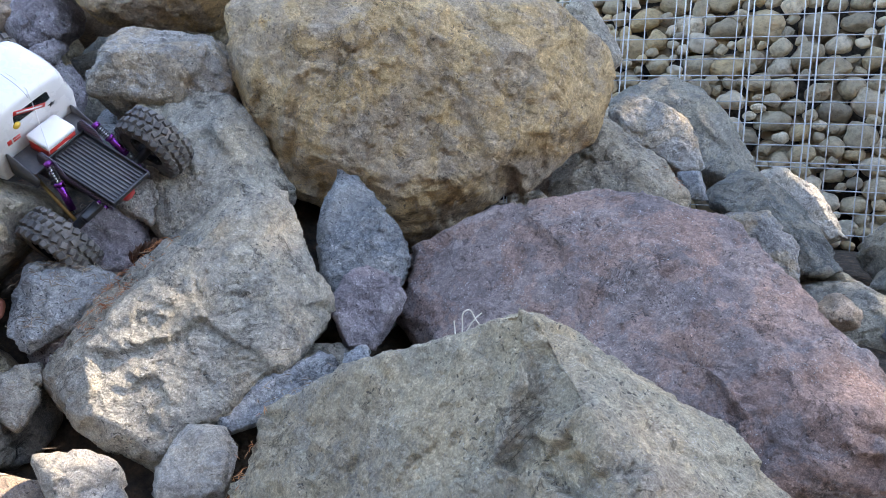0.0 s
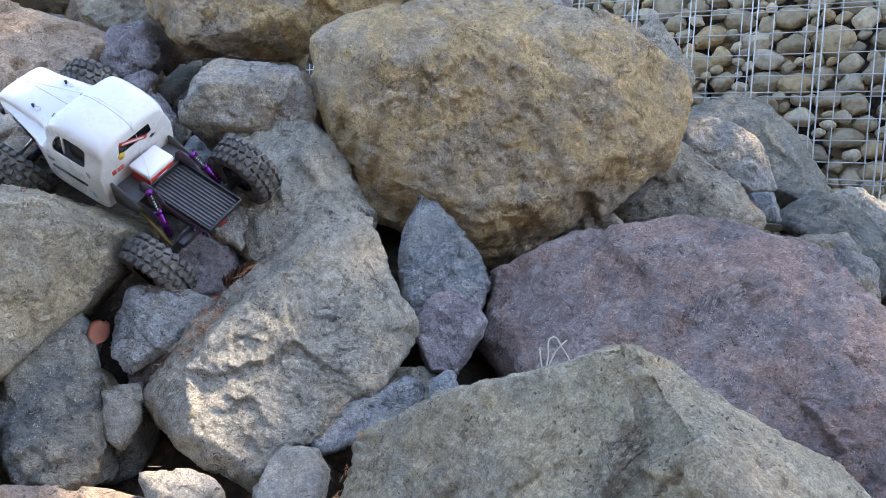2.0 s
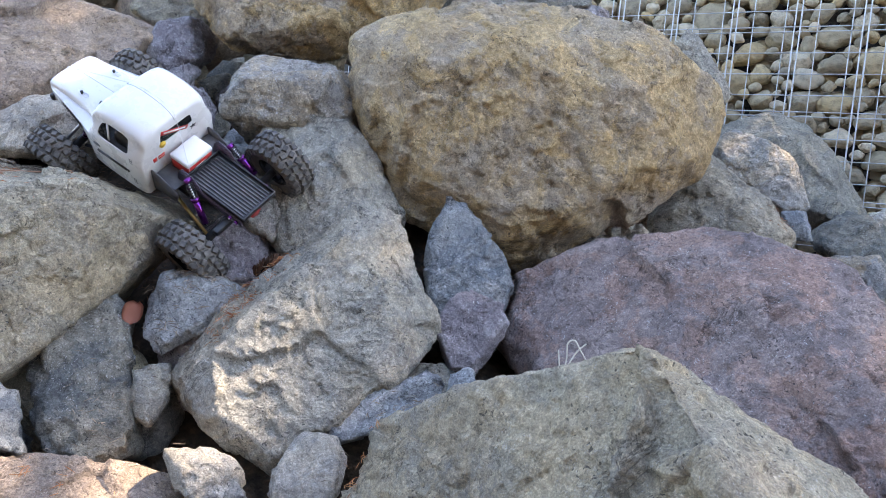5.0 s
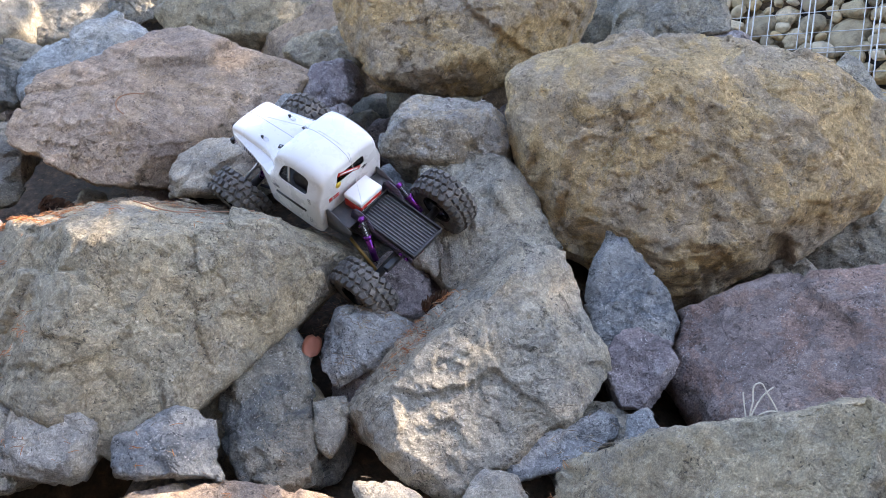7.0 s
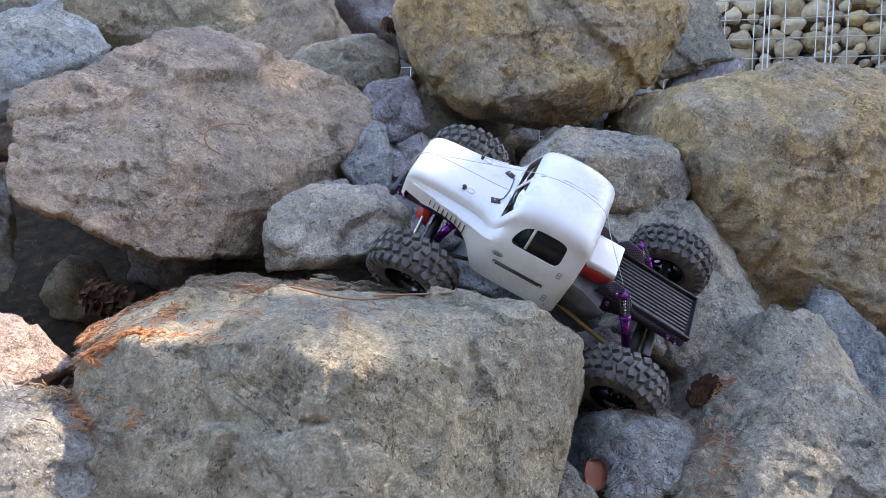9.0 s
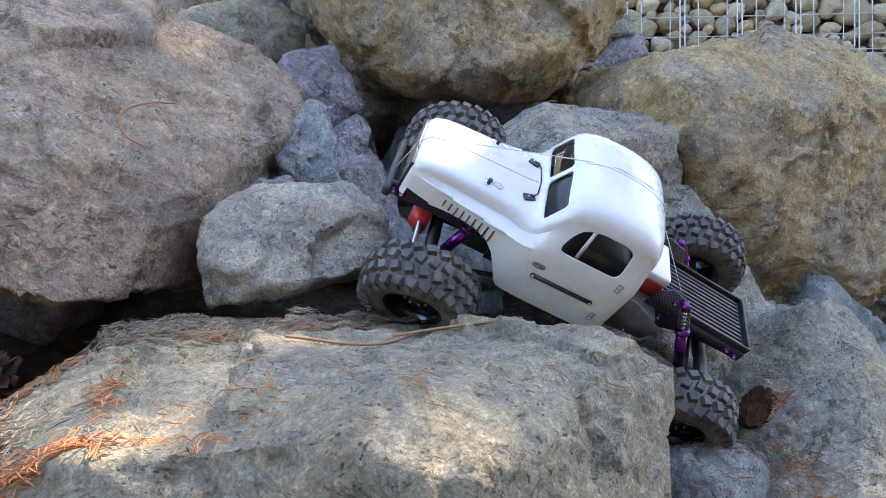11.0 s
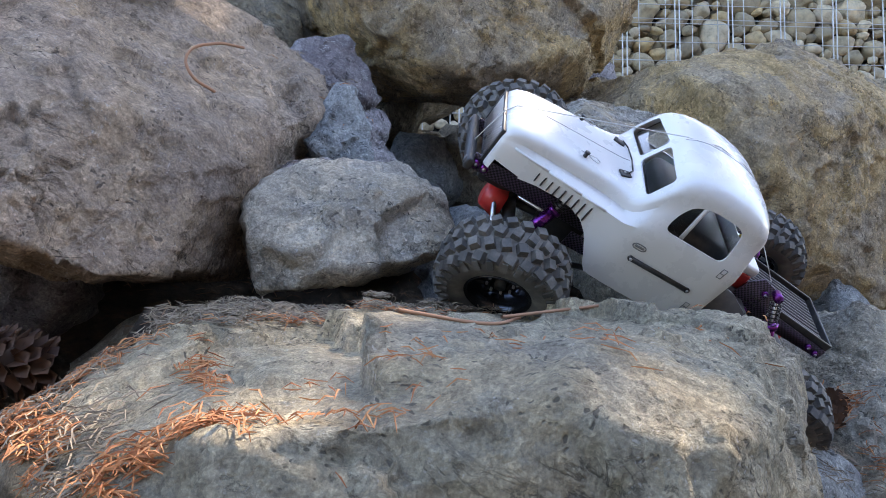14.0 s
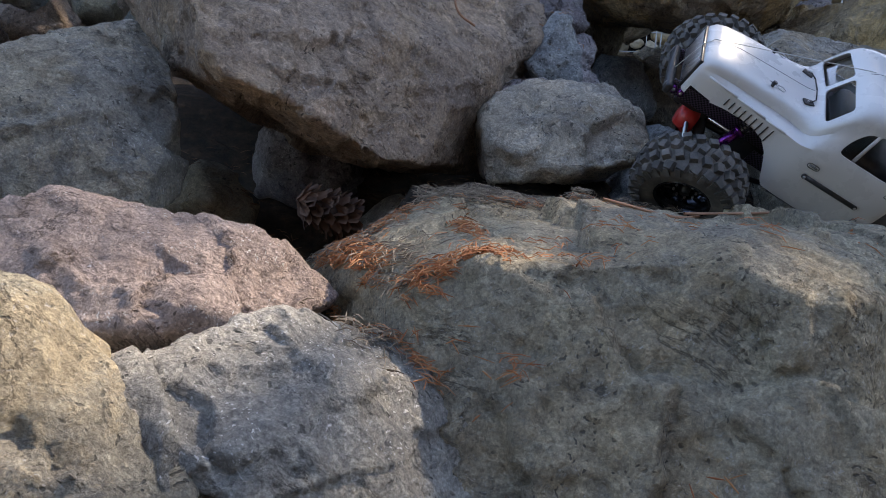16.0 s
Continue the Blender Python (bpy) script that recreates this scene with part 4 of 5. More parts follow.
WHITE = worn("white_shell", (0.67, 0.675, 0.67), 0.28, 0, (0.6, 0.58, 0.52), 0.12, 25)
WHITE.node_tree.nodes["Principled BSDF"].inputs["Coat Weight"].default_value = 0.3
LID = worn("white_plastic", (0.8, 0.8, 0.79), 0.35, 0, (0.6, 0.58, 0.52), 0.1)
RED = worn("red_plastic", (0.55, 0.03, 0.025), 0.35, 0, amount=0.1)
BLACK = worn("black_plastic", (0.018, 0.018, 0.02), 0.4, 0, amount=0.12)
GREY = worn("dark_grey_plastic", (0.06, 0.06, 0.065), 0.5, 0, amount=0.2)
RUBBER = worn("dusty_rubber", (0.06, 0.058, 0.055), 0.8, 0, (0.27, 0.25, 0.22), 0.8, 45, 0.001)
WALLRUBBER = worn("dusty_sidewall", (0.10, 0.093, 0.083), 0.9, 0, (0.30, 0.27, 0.23), 0.95, 30, 0.0008)
PURPLE = worn("purple_anodised", (0.17, 0.03, 0.23), 0.28, 0.9, amount=0.05)
STEEL = worn("steel", (0.55, 0.55, 0.56), 0.3, 1.0, amount=0.08)
BRASS = worn("brass", (0.6, 0.42, 0.15), 0.35, 1.0, amount=0.05)
RIM = worn("dark_chrome", (0.05, 0.055, 0.07), 0.18, 0.85, amount=0.12)
LINE = worn("panel_line", (0.16, 0.17, 0.18), 0.5, amount=0.0)
CORD = worn("white_cord", (0.7, 0.7, 0.68), 0.8, amount=0.1)
CARBON, tree, b = shader("carbon_weave", (0.05, 0.04, 0.055), 0.3, 0.3)
check = tree.nodes.new("ShaderNodeTexChecker")
check.inputs["Scale"].default_value = 450
check.inputs["Color1"].default_value, check.inputs["Color2"].default_value = (0.015, 0.014, 0.018, 1), (0.10, 0.075, 0.12, 1)
tree.links.new(tree.nodes.new("ShaderNodeTexCoord").outputs["Object"], check.inputs["Vector"])
tree.links.new(check.outputs["Color"], b.inputs["Base Color"])
GLASS, tree, b = shader("clear_pane", (0.86, 0.88, 0.84), 0.06)
b.inputs["Transmission Weight"].default_value, b.inputs["IOR"].default_value = 1.0, 1.1

# ---- the toy truck; x ahead, y to its left, z up, from the foot of the cab's rear wall ----
TRUCK = Matrix(((-0.8940, -0.4020, 0.1981, -0.6595), (0.1109, -0.6266, -0.7714, 1.2359), (0.4342, -0.6676, 0.6047, 1.2337), (0, 0, 0, 1))) @ Matrix.Scale(0.98, 4)
truck = empty("toy_truck", None, TRUCK)
tagged(truck, "white toy crawler truck with big knobbly tyres, climbing the boulders", "toy truck")

STATIONS = (  # x, half width, lower edge, belt line, upper half width, shoulder height, top, squareness
    (0.2665, 0.0415, 0.0440, 0.070, 0.0410, 0.074, 0.0840, 3.0), (0.2650, 0.0450, 0.0430, 0.072, 0.0440, 0.077, 0.0885, 3.0), (0.2600, 0.0480, 0.0430, 0.075, 0.0465, 0.080, 0.0932, 3.2),
    (0.2500, 0.0510, 0.0470, 0.077, 0.0475, 0.082, 0.0962, 3.6), (0.2320, 0.0555, 0.0535, 0.078, 0.0480, 0.083, 0.0985, 4.0), (0.2150, 0.0590, 0.0580, 0.0785, 0.0485, 0.0835, 0.0996, 4.0),
    (0.1950, 0.0635, 0.0610, 0.079, 0.0495, 0.084, 0.1005, 4.0), (0.1780, 0.0675, 0.0610, 0.0795, 0.0505, 0.0845, 0.1012, 4.0), (0.1640, 0.0710, 0.0575, 0.080, 0.0520, 0.085, 0.1018, 4.0),
    (0.1520, 0.0745, 0.0480, 0.081, 0.0545, 0.0855, 0.1023, 4.0), (0.1420, 0.0780, 0.0340, 0.082, 0.0585, 0.086, 0.1030, 4.0), (0.1340, 0.0810, 0.0210, 0.083, 0.0635, 0.087, 0.1045, 4.2),
    (0.1285, 0.0828, 0.0160, 0.085, 0.0680, 0.091, 0.1090, 4.8), (0.1240, 0.0840, 0.0160, 0.087, 0.0710, 0.097, 0.1190, 5.0), (0.1170, 0.0850, 0.0160, 0.088, 0.0730, 0.108, 0.1340, 5.0),
    (0.1110, 0.0855, 0.0160, 0.089, 0.0738, 0.116, 0.1460, 4.5), (0.1050, 0.0860, 0.0160, 0.090, 0.0742, 0.122, 0.1530, 4.0), (0.0960, 0.0862, 0.0160, 0.0905, 0.0744, 0.126, 0.1580, 3.6),
    (0.0840, 0.0865, 0.0160, 0.091, 0.0746, 0.130, 0.1612, 3.4), (0.0650, 0.0865, 0.0160, 0.091, 0.0746, 0.131, 0.1626, 3.4), (0.0450, 0.0865, 0.0160, 0.091, 0.0746, 0.131, 0.1618, 3.4),
    (0.0280, 0.0864, 0.0160, 0.091, 0.0742, 0.129, 0.1592, 3.4), (0.0160, 0.0858, 0.0160, 0.091, 0.0734, 0.126, 0.1555, 3.4), (0.0080, 0.0846, 0.0160, 0.0905, 0.0722, 0.123, 0.1512, 3.3),
    (0.0030, 0.0826, 0.0160, 0.0895, 0.0704, 0.119, 0.1458, 3.2), (0.0010, 0.0800, 0.0160, 0.0885, 0.0682, 0.115, 0.1400, 3.2),
)


def shell_section(x, half, low, belt, upper, shoulder, top, n):
    """One rib of the shell from its left lower edge over the top to the right."""
    side = [(half * (0.978 + 0.022 * k / 5), low + (belt - low) * k / 5) for k in range(5)]
    side += [(half + (upper - half) * (k / 4) ** 1.15, belt + (shoulder - belt) * k / 4) for k in range(4)]
    for k in range(15):
        a = math.pi / 2 * k / 14
        side.append((upper * math.cos(a) ** (2 / n), shoulder + (top - shoulder) * math.sin(a) ** (2 / n)))
    return [(x, y, z) for y, z in side] + [(x, -y, z) for y, z in side[-2::-1]]


bm = bmesh.new()
fine = []
for s0, s1 in zip(STATIONS, STATIONS[1:]):
    for k in range(2):
        fine.append([a + (b_ - a) * k / 2 for a, b_ in zip(s0, s1)])
fine.append(list(STATIONS[-1]))
ribs = [[bm.verts.new(v) for v in shell_section(*s)] for s in fine]
for p, q in zip(ribs, ribs[1:]):
    for i in range(len(p) - 1):
        bm.faces.new((p[i], p[i + 1], q[i + 1], q[i]))
bm.faces.new(ribs[-1])
bm.faces.new(ribs[0][::-1])
bmesh.ops.recalc_face_normals(bm, faces=bm.faces)
shell = part("body_shell", bm, WHITE, truck, "glossy white moulded body shell")
thick = shell.modifiers.new("thick", "SOLIDIFY")
thick.thickness, thick.offset = 0.0016, -1

WINDOWS = {
    "side": rounded([(0.1005, 0.0995), (0.097, 0.117), (0.088, 0.131), (0.072, 0.1362), (0.042, 0.1362), (0.031, 0.131), (0.0295, 0.0995)], 0.010),
}
SCREEN = rounded([(0.0035, 0.1120), (0.0625, 0.1095), (0.0605, 0.1375), (0.0035, 0.1415)], 0.006)
cutters = []
bm = bmesh.new()
sheet_prism(bm, WINDOWS["side"], -0.2, 0.2)
cutters.append(part("cut", bm, BLACK))
for sign in (1, -1):  # the split windscreen
    bm = bmesh.new()
    sheet_prism(bm, [(sign * y, z) for y, z in SCREEN], -0.05, 0.05)
    c = part("cut", bm, BLACK)
    c.matrix_world = Matrix.Translation((0.118, 0, 0)) @ Matrix(((0, 1, 0, 0), (1, 0, 0, 0), (0, 0, 1, 0), (0, 0, 0, 1)))
    cutters.append(c)
bm = bmesh.new()
sheet_prism(bm, rounded([(-0.037, 0.109), (0.037, 0.109), (0.034, 0.129), (-0.034, 0.129)], 0.006), -0.03, 0.03)
c = part("cut", bm, BLACK)
c.matrix_world = Matrix(((0, 1, 0, 0), (1, 0, 0, 0), (0, 0, 1, 0), (0, 0, 0, 1)))
cutters.append(c)
bm = bmesh.new()
block(bm, (0.272, 0, 0.0630), (0.03, 0.077, 0.037), 0.004)
cutters.append(part("cut", bm, BLACK))
bm = bmesh.new()
block(bm, (0.130, 0, 0.008), (0.250, 0.156, 0.018))
block(bm, (0.198, 0, 0.030), (0.125, 0.108, 0.050))
cutters.append(part("cut", bm, BLACK))
shell.parent = None
for c in cutters:
    k = shell.modifiers.new("cut", "BOOLEAN")
    k.operation, k.object, k.solver = "DIFFERENCE", c, "EXACT"
bpy.context.view_layer.update()
cut_shell = bpy.data.meshes.new_from_object(shell.evaluated_get(bpy.context.evaluated_depsgraph_get()))
shell.modifiers.clear()
shell.data = cut_shell
shell.data.materials.clear()
shell.data.materials.append(WHITE)
shell.data.polygons.foreach_set("use_smooth", [True] * len(shell.data.polygons))
shell.data.polygons.foreach_set("material_index", [0] * len(shell.data.polygons))
shell.data.set_sharp_from_angle(angle=radians(38))
shell.parent = truck
for c in cutters:
    bpy.data.objects.remove(c)

# dark inner tray and cab floor
bm = bmesh.new()
block(bm, (0.064, 0, 0.050), (0.112, 0.152, 0.066), 0.006)
part("interior_tray", bm, BLACK, truck, "black interior tray")

# grille: frame and upright slats
bm = bmesh.new()
for at, size in (((0.2675, 0, 0.0812), (0.004, 0.081, 0.003)), ((0.2675, 0, 0.0447), (0.004, 0.081, 0.003)), ((0.2675, 0.0392, 0.063), (0.004, 0.003, 0.037)), ((0.2675, -0.0392, 0.063), (0.004, 0.003, 0.037))):
    block(bm, at, size, 0.0006)
grille = part("grille", bm, BLACK, truck, "black grille with bright upright bars")
bm = bmesh.new()
block(bm, (0.259, 0, 0.063), (0.003, 0.078, 0.037))
part("backing", bm, BLACK, grille)
for k in range(19):
    bm = bmesh.new()
    block(bm, (0.2678, -0.0342 + k * 0.0038, 0.063), (0.0035, 0.0014, 0.0355), 0.0003)
    part("slat", bm, STEEL, grille)

# window posts and panes
for sign in (1, -1):
    bm = bmesh.new()
    sheet_prism(bm, [(0.0800, 0.098), (0.0762, 0.098), (0.0765, 0.138), (0.0800, 0.138)], sign * 0.0775, sign * 0.0795)
    for v in bm.verts:
        v.co.y -= sign * (max(0, v.co.z - 0.098) * 0.14)
    part("window_post", bm, WHITE, truck)
    bm = bmesh.new()
    rod(bm, (0.0356, sign * 0.0868, 0.0575), (0.1051, sign * 0.0868, 0.0575), 0.0029, seg=10)
    for x in (0.0356, 0.1051):
        rod(bm, (x, sign * 0.0850, 0.0575), (x, sign * 0.0885, 0.0575), 0.0029, seg=12)
    for v in bm.verts:
        v.co.y = sign * 0.0868 + (v.co.y - sign * 0.0868) * 0.6
    bar = part("door_bar", bm, BLACK, truck, "black screwed-on door bar")
    for x in (0.0356, 0.1051):
        bm = bmesh.new()
        rod(bm, (x, sign * 0.0868, 0.0575), (x, sign * 0.0893, 0.0575), 0.0016, seg=8)
        part("screw", bm, STEEL, bar)
    bm = bmesh.new()
    for k in range(20):
        a0, a1 = 2 * math.pi * k / 20, 2 * math.pi * (k + 1) / 20
        ring = [(0.1063 + 0.0072 * (abs(math.cos(a)) ** 0.5) * math.copysign(1, math.cos(a)), sign * 0.0859, 0.0720 + 0.0030 * math.sin(a)) for a in (a0, a1)]
        rod(bm, ring[0], ring[1], 0.0006, seg=5)
    rod(bm, (0.1015, sign * 0.0859, 0.072), (0.111, sign * 0.0859, 0.072), 0.0012, seg=6)
    part("door_handle", bm, LINE, truck, "moulded oval door handle")
    for z, y in ((0.040, 0.0864), (0.0915, 0.0862)):
        bm = bmesh.new()
        for dz in (-0.0055, 0, 0.0055):
            rod(bm, (0.0200, sign * y, z + dz), (0.0250, sign * y, z + dz), 0.00045, seg=5)
        for dx in (0.0200, 0.0250):
            rod(bm, (dx, sign * y, z - 0.0055), (dx, sign * y, z + 0.0055), 0.00045, seg=5)
        part("hinge", bm, LINE, truck)
    for k in range(9):
        x = 0.2202 - k * 0.00718
        half = np.interp(-x, [-s_[0] for s_ in STATIONS], [s_[1] for s_ in STATIONS])
        bm = bmesh.new()
        h = 0.0095 + 0.0009 * k
        block(bm, (x, sign * (half - 0.0003), 0.0715 + 0.0004 * k - h / 2), (0.0011, 0.0014, h))
        part("louvre", bm, BLACK, truck)
    bm = bmesh.new()
    pts = [(0.252, 0.0505, 0.0772), (0.215, 0.0590, 0.0785), (0.178, 0.0675, 0.0795), (0.152, 0.0745, 0.0808)]
    for p0, p1 in zip(pts, pts[1:]):
        rod(bm, (p0[0], sign * p0[1], p0[2]), (p1[0], sign * p1[1], p1[2]), 0.0014, seg=8)
    part("body_crease", bm, WHITE, truck)
    # clear panes, set just inside the shell
    bm = bmesh.new()
    outline = [bm.verts.new((0.1265 - 0.014 * (z - 0.112) / 0.0295 - 0.0045 * (y / 0.0625) ** 2 - 0.0022, sign * y, z)) for y, z in SCREEN]
    bm.faces.new(outline)
    bmesh.ops.solidify(bm, geom=bm.faces[:], thickness=0.0006)
    pane = part("windscreen_pane", bm, GLASS, truck, "clear windscreen pane", False)
    pane.visible_shadow = False
    bm = bmesh.new()
    bm.faces.new([bm.verts.new((x, sign * (0.0772 - max(0, z - 0.098) * 0.14), z)) for x, z in ((0.0995, 0.0995), (0.096, 0.116), (0.088, 0.129), (0.0795, 0.1345), (0.0795, 0.0995))])
    bmesh.ops.solidify(bm, geom=bm.faces[:], thickness=0.0006)
    pane = part("quarter_pane", bm, GLASS, truck, "clear quarter window pane", False)
    pane.visible_shadow = False

# hood: centre seam, pins with clips, wiper brackets
for lo, hi in ((2, 12), (16, 26)):
    bm = bmesh.new()
    for s0, s1 in zip(STATIONS[lo:hi], STATIONS[lo + 1 : hi]):
        rod(bm, (s0[0], 0, s0[6]), (s1[0], 0, s1[6]), 0.0004, seg=5)
    part("seam", bm, LINE, truck)
for sign in (1, -1):
    bm = bmesh.new()
    rod(bm, (0.1884, sign * 0.0356, 0.094), (0.1884, sign * 0.0356, 0.1035), 0.0020)
    rod(bm, (0.1884, sign * 0.0356, 0.1035), (0.1884, sign * 0.0356, 0.1052), 0.0027)
    pin = part("hood_pin", bm, BLACK, truck)
    bm = bmesh.new()
    loop = [(0.1854, 0.0), (0.1814, 0.004), (0.1754, 0.0045), (0.1724, 0.0), (0.1764, -0.004), (0.1874, -0.001), (0.1944, -0.001)]
    for p0, p1 in zip(loop, loop[1:]):
        rod(bm, (p0[0], sign * 0.0356 + p0[1], 0.1026), (p1[0], sign * 0.0356 + p1[1], 0.1026), 0.0005, seg=5)
    part("clip", bm, STEEL, pin)
    bm = bmesh.new()
    block(bm, (0.1425, sign * 0.0305, 0.1036), (0.013, 0.009, 0.0022), 0.0008, pose(0, 0, 0, 0, 4, sign * 20))
    bracket = part("wiper_bracket", bm, BLACK, truck)
    bm = bmesh.new()
    rod(bm, (0.1440, sign * 0.0315, 0.1046), (0.1440, sign * 0.0315, 0.1056), 0.0014, seg=8)
    part("screw", bm, STEEL, bracket)
bm = bmesh.new()
arc = [(0.140, 0.0305), (0.1345, 0.022), (0.1325, 0.0), (0.1345, -0.022), (0.140, -0.0305)]
for p0, p1 in zip(arc, arc[1:]):
    rod(bm, (p0[0], p0[1], 0.1063), (p1[0], p1[1], 0.1063), 0.0008, seg=6)
part("wiper_rod", bm, BLACK, truck)

# cord from the bumper over the hood to the roof
bm = bmesh.new()
line = [(0.277, 0.006, 0.040), (0.2695, 0.004, 0.082), (0.262, 0.003, 0.0935), (0.105, -0.003, 0.1545), (0.070, -0.005, 0.1635), (0.030, -0.007, 0.1600), (0.006, -0.006, 0.1505), (-0.012, 0.004, 0.128), (-0.062, 0.037, 0.088)]
for p0, p1 in zip(line, line[1:]):
    rod(bm, p0, p1, 0.00055, seg=6)
part("cord", bm, CORD, truck, "thin white cord stretched over the cab")

# rear of the cab: pane, stickers and side tubs
bm = bmesh.new()
block(bm, (0.0015, 0, 0.119), (0.0008, 0.078, 0.024))
pane = part("rear_pane", bm, GLASS, truck, "clear rear window pane", False)
pane.visible_shadow = False
bm = bmesh.new()
block(bm, (0.0006, 0.004, 0.119), (0.0006, 0.062, 0.008), 0, pose(0, 0, 0, 24, 0, 0))
decal = part("decal", bm, RED, truck, "red and white slanted rear sticker")
bm = bmesh.new()
block(bm, (0.0002, 0.004, 0.119), (0.0006, 0.050, 0.0030), 0, pose(0, 0, 0, 24, 0, 0))
part("decal_bar", bm, LID, decal)
YELLOW = worn("yellow_print", (0.75, 0.5, 0.06), 0.5, amount=0.05)
bm = bmesh.new()
rod(bm, (0.0010, 0.033, 0.107), (-0.0002, 0.033, 0.107), 0.0068, seg=14)
part("decal_disc", bm, YELLOW, decal)
bm = bmesh.new()
star = [(0.008 * (1 if k % 2 == 0 else 0.4) * math.sin(math.pi * k / 5), 0.0055 * (1 if k % 2 == 0 else 0.4) * math.cos(math.pi * k / 5)) for k in range(10)]
sheet_prism(bm, [(x - 0.036, z + 0.099) for x, z in star], 0.0, 0.0015)
for v in bm.verts:
    v.co = (-v.co.y * 0.4 + 0.0008, v.co.x, v.co.z)
part("star_decal", bm, BLACK, truck)
bm = bmesh.new()
for y, z, w, h in ((0.054, 0.084, 0.008, 0.009), (0.040, 0.086, 0.014, 0.003), (0.040, 0.081, 0.014, 0.003)):
    block(bm, (0.0008, y, z), (0.0008, w, h))
part("lettering_bar", bm, RED, truck)
for sign in (1, -1):
    bm = bmesh.new()
    sheet_prism(bm, rounded([(0.0, 0.022), (0.0, 0.072), (-0.018, 0.070), (-0.060, 0.050), (-0.052, 0.026)], 0.004), sign * 0.066, sign * 0.0685)
    part("side_tub", bm, GREY, truck, "dark grey tub panel behind the cab")
bm = bmesh.new()
block(bm, (-0.026, 0, 0.0545), (0.050, 0.130, 0.003), 0.0008)
part("tub_floor", bm, GREY, truck)

bm = bmesh.new()
block(bm, (0.050, 0, 0.068), (0.080, 0.132, 0.070), 0.012)
part("interior", bm, BLACK, truck, "black moulded cab interior")

# load bed with raised ribs
LEAN = Matrix.Translation((-0.115, 0, 0.0565)) @ Matrix.Rotation(radians(-4.4), 4, "Y")
bm = bmesh.new()
block(bm, (0, 0, 0), (0.128, 0.078, 0.003), 0.0008, LEAN)
bed = part("load_bed", bm, BLACK, truck, "black ribbed load bed")
for k in range(11):
    bm = bmesh.new()
    block(bm, (0, 0, 0), (0.118, 0.0030, 0.0030), 0.0008, LEAN @ Matrix.Translation((0, -0.0325 + k * 0.0065, 0.0026)))
    part("rib", bm, GREY, bed)
for at, size in (((0, 0.0395, 0.0035), (0.130, 0.003, 0.010)), ((0, -0.0395, 0.0035), (0.130, 0.003, 0.010)), ((-0.0645, 0, 0.0035), (0.003, 0.081, 0.010)), ((0.0645, 0, 0.0035), (0.003, 0.081, 0.010))):
    bm = bmesh.new()
    block(bm, (0, 0, 0), size, 0.001, LEAN @ Matrix.Translation(at))
    part("bed_rim", bm, BLACK, bed)

# chassis: carbon side plates, screws, skid, links, driveshaft, bumpers
for sign in (1, -1):
    for x0, x1, z0, z1, y in ((-0.06, 0.14, 0.004, 0.022, 0.036), (0.13, 0.270, 0.027, 0.045, 0.034)):
        bm = bmesh.new()
        block(bm, ((x0 + x1) / 2, sign * y, (z0 + z1) / 2), (x1 - x0 + 0.01, 0.003, z1 - z0), 0.0008)
        part("chassis_plate", bm, CARBON, truck, "dark carbon-weave chassis plate")
    bm = bmesh.new()
    sheet_prism(bm, [(-0.030, 0.030), (-0.040, 0.078), (-0.050, 0.090), (-0.076, 0.084), (-0.092, 0.060), (-0.178, 0.052), (-0.178, 0.040), (-0.10, 0.042), (-0.060, 0.028)], sign * 0.0415, sign * 0.044)
    part("shock_tower", bm, CARBON, truck, "purple carbon-weave tower plate")
    for x, z in ((-0.0618, 0.0764), (-0.060, 0.048), (-0.155, 0.048), (-0.168, 0.045)):
        bm = bmesh.new()
        rod(bm, (x, sign * 0.0435, z), (x, sign * 0.048, z), 0.0034, seg=10)
        screw = part("screw", bm, PURPLE, truck, "purple anodised screw")
        bm = bmesh.new()
        rod(bm, (x, sign * 0.048, z), (x, sign * 0.0491, z), 0.0018, seg=8)
        part("screw_head", bm, STEEL, screw)
    for k in range(6):
        bm = bmesh.new()
        rod(bm, (-0.054 - 0.006 * (k % 3), sign * 0.0436, 0.058 + 0.008 * (k // 3)), (-0.054 - 0.006 * (k % 3), sign * 0.0448, 0.058 + 0.008 * (k // 3)), 0.0016, seg=8)
        part("plate_hole", bm, BLACK, truck)
    for x, z in ((0.2702, 0.0361), (0.2605, 0.0361)):
        bm = bmesh.new()
        rod(bm, (x, sign * 0.0355, z), (x, sign * 0.041, z), 0.0042, seg=12)
        screw = part("screw", bm, PURPLE, truck, "purple anodised screw")
        bm = bmesh.new()
        rod(bm, (x, sign * 0.041, z), (x, sign * 0.0422, z), 0.0022, seg=8)
        part("screw_head", bm, STEEL, screw)
bm = bmesh.new()
block(bm, (0.2770, 0, 0.035), (0.009, 0.092, 0.013), 0.003)
bumper = part("front_bumper", bm, BLACK, truck, "black front bumper bar")
for sign in (1, -1):
    bm = bmesh.new()
    rod(bm, (0.2805, sign * 0.038, 0.035), (0.2822, sign * 0.038, 0.035), 0.0042, seg=12)
    part("bumper_hole", bm, GREY, bumper)
bm = bmesh.new()
block(bm, (0.055, 0, -0.010), (0.075, 0.062, 0.020), 0.004)
part("skid_plate", bm, BLACK, truck)
bm = bmesh.new()
block(bm, (0.235, 0.004, 0.020), (0.040, 0.022, 0.020), 0.002)
part("servo", bm, BLACK, truck, "black steering servo")
bm = bmesh.new()
block(bm, (0.15, 0, 0.012), (0.05, 0.045, 0.038), 0.004)
part("gearbox", bm, BLACK, truck)

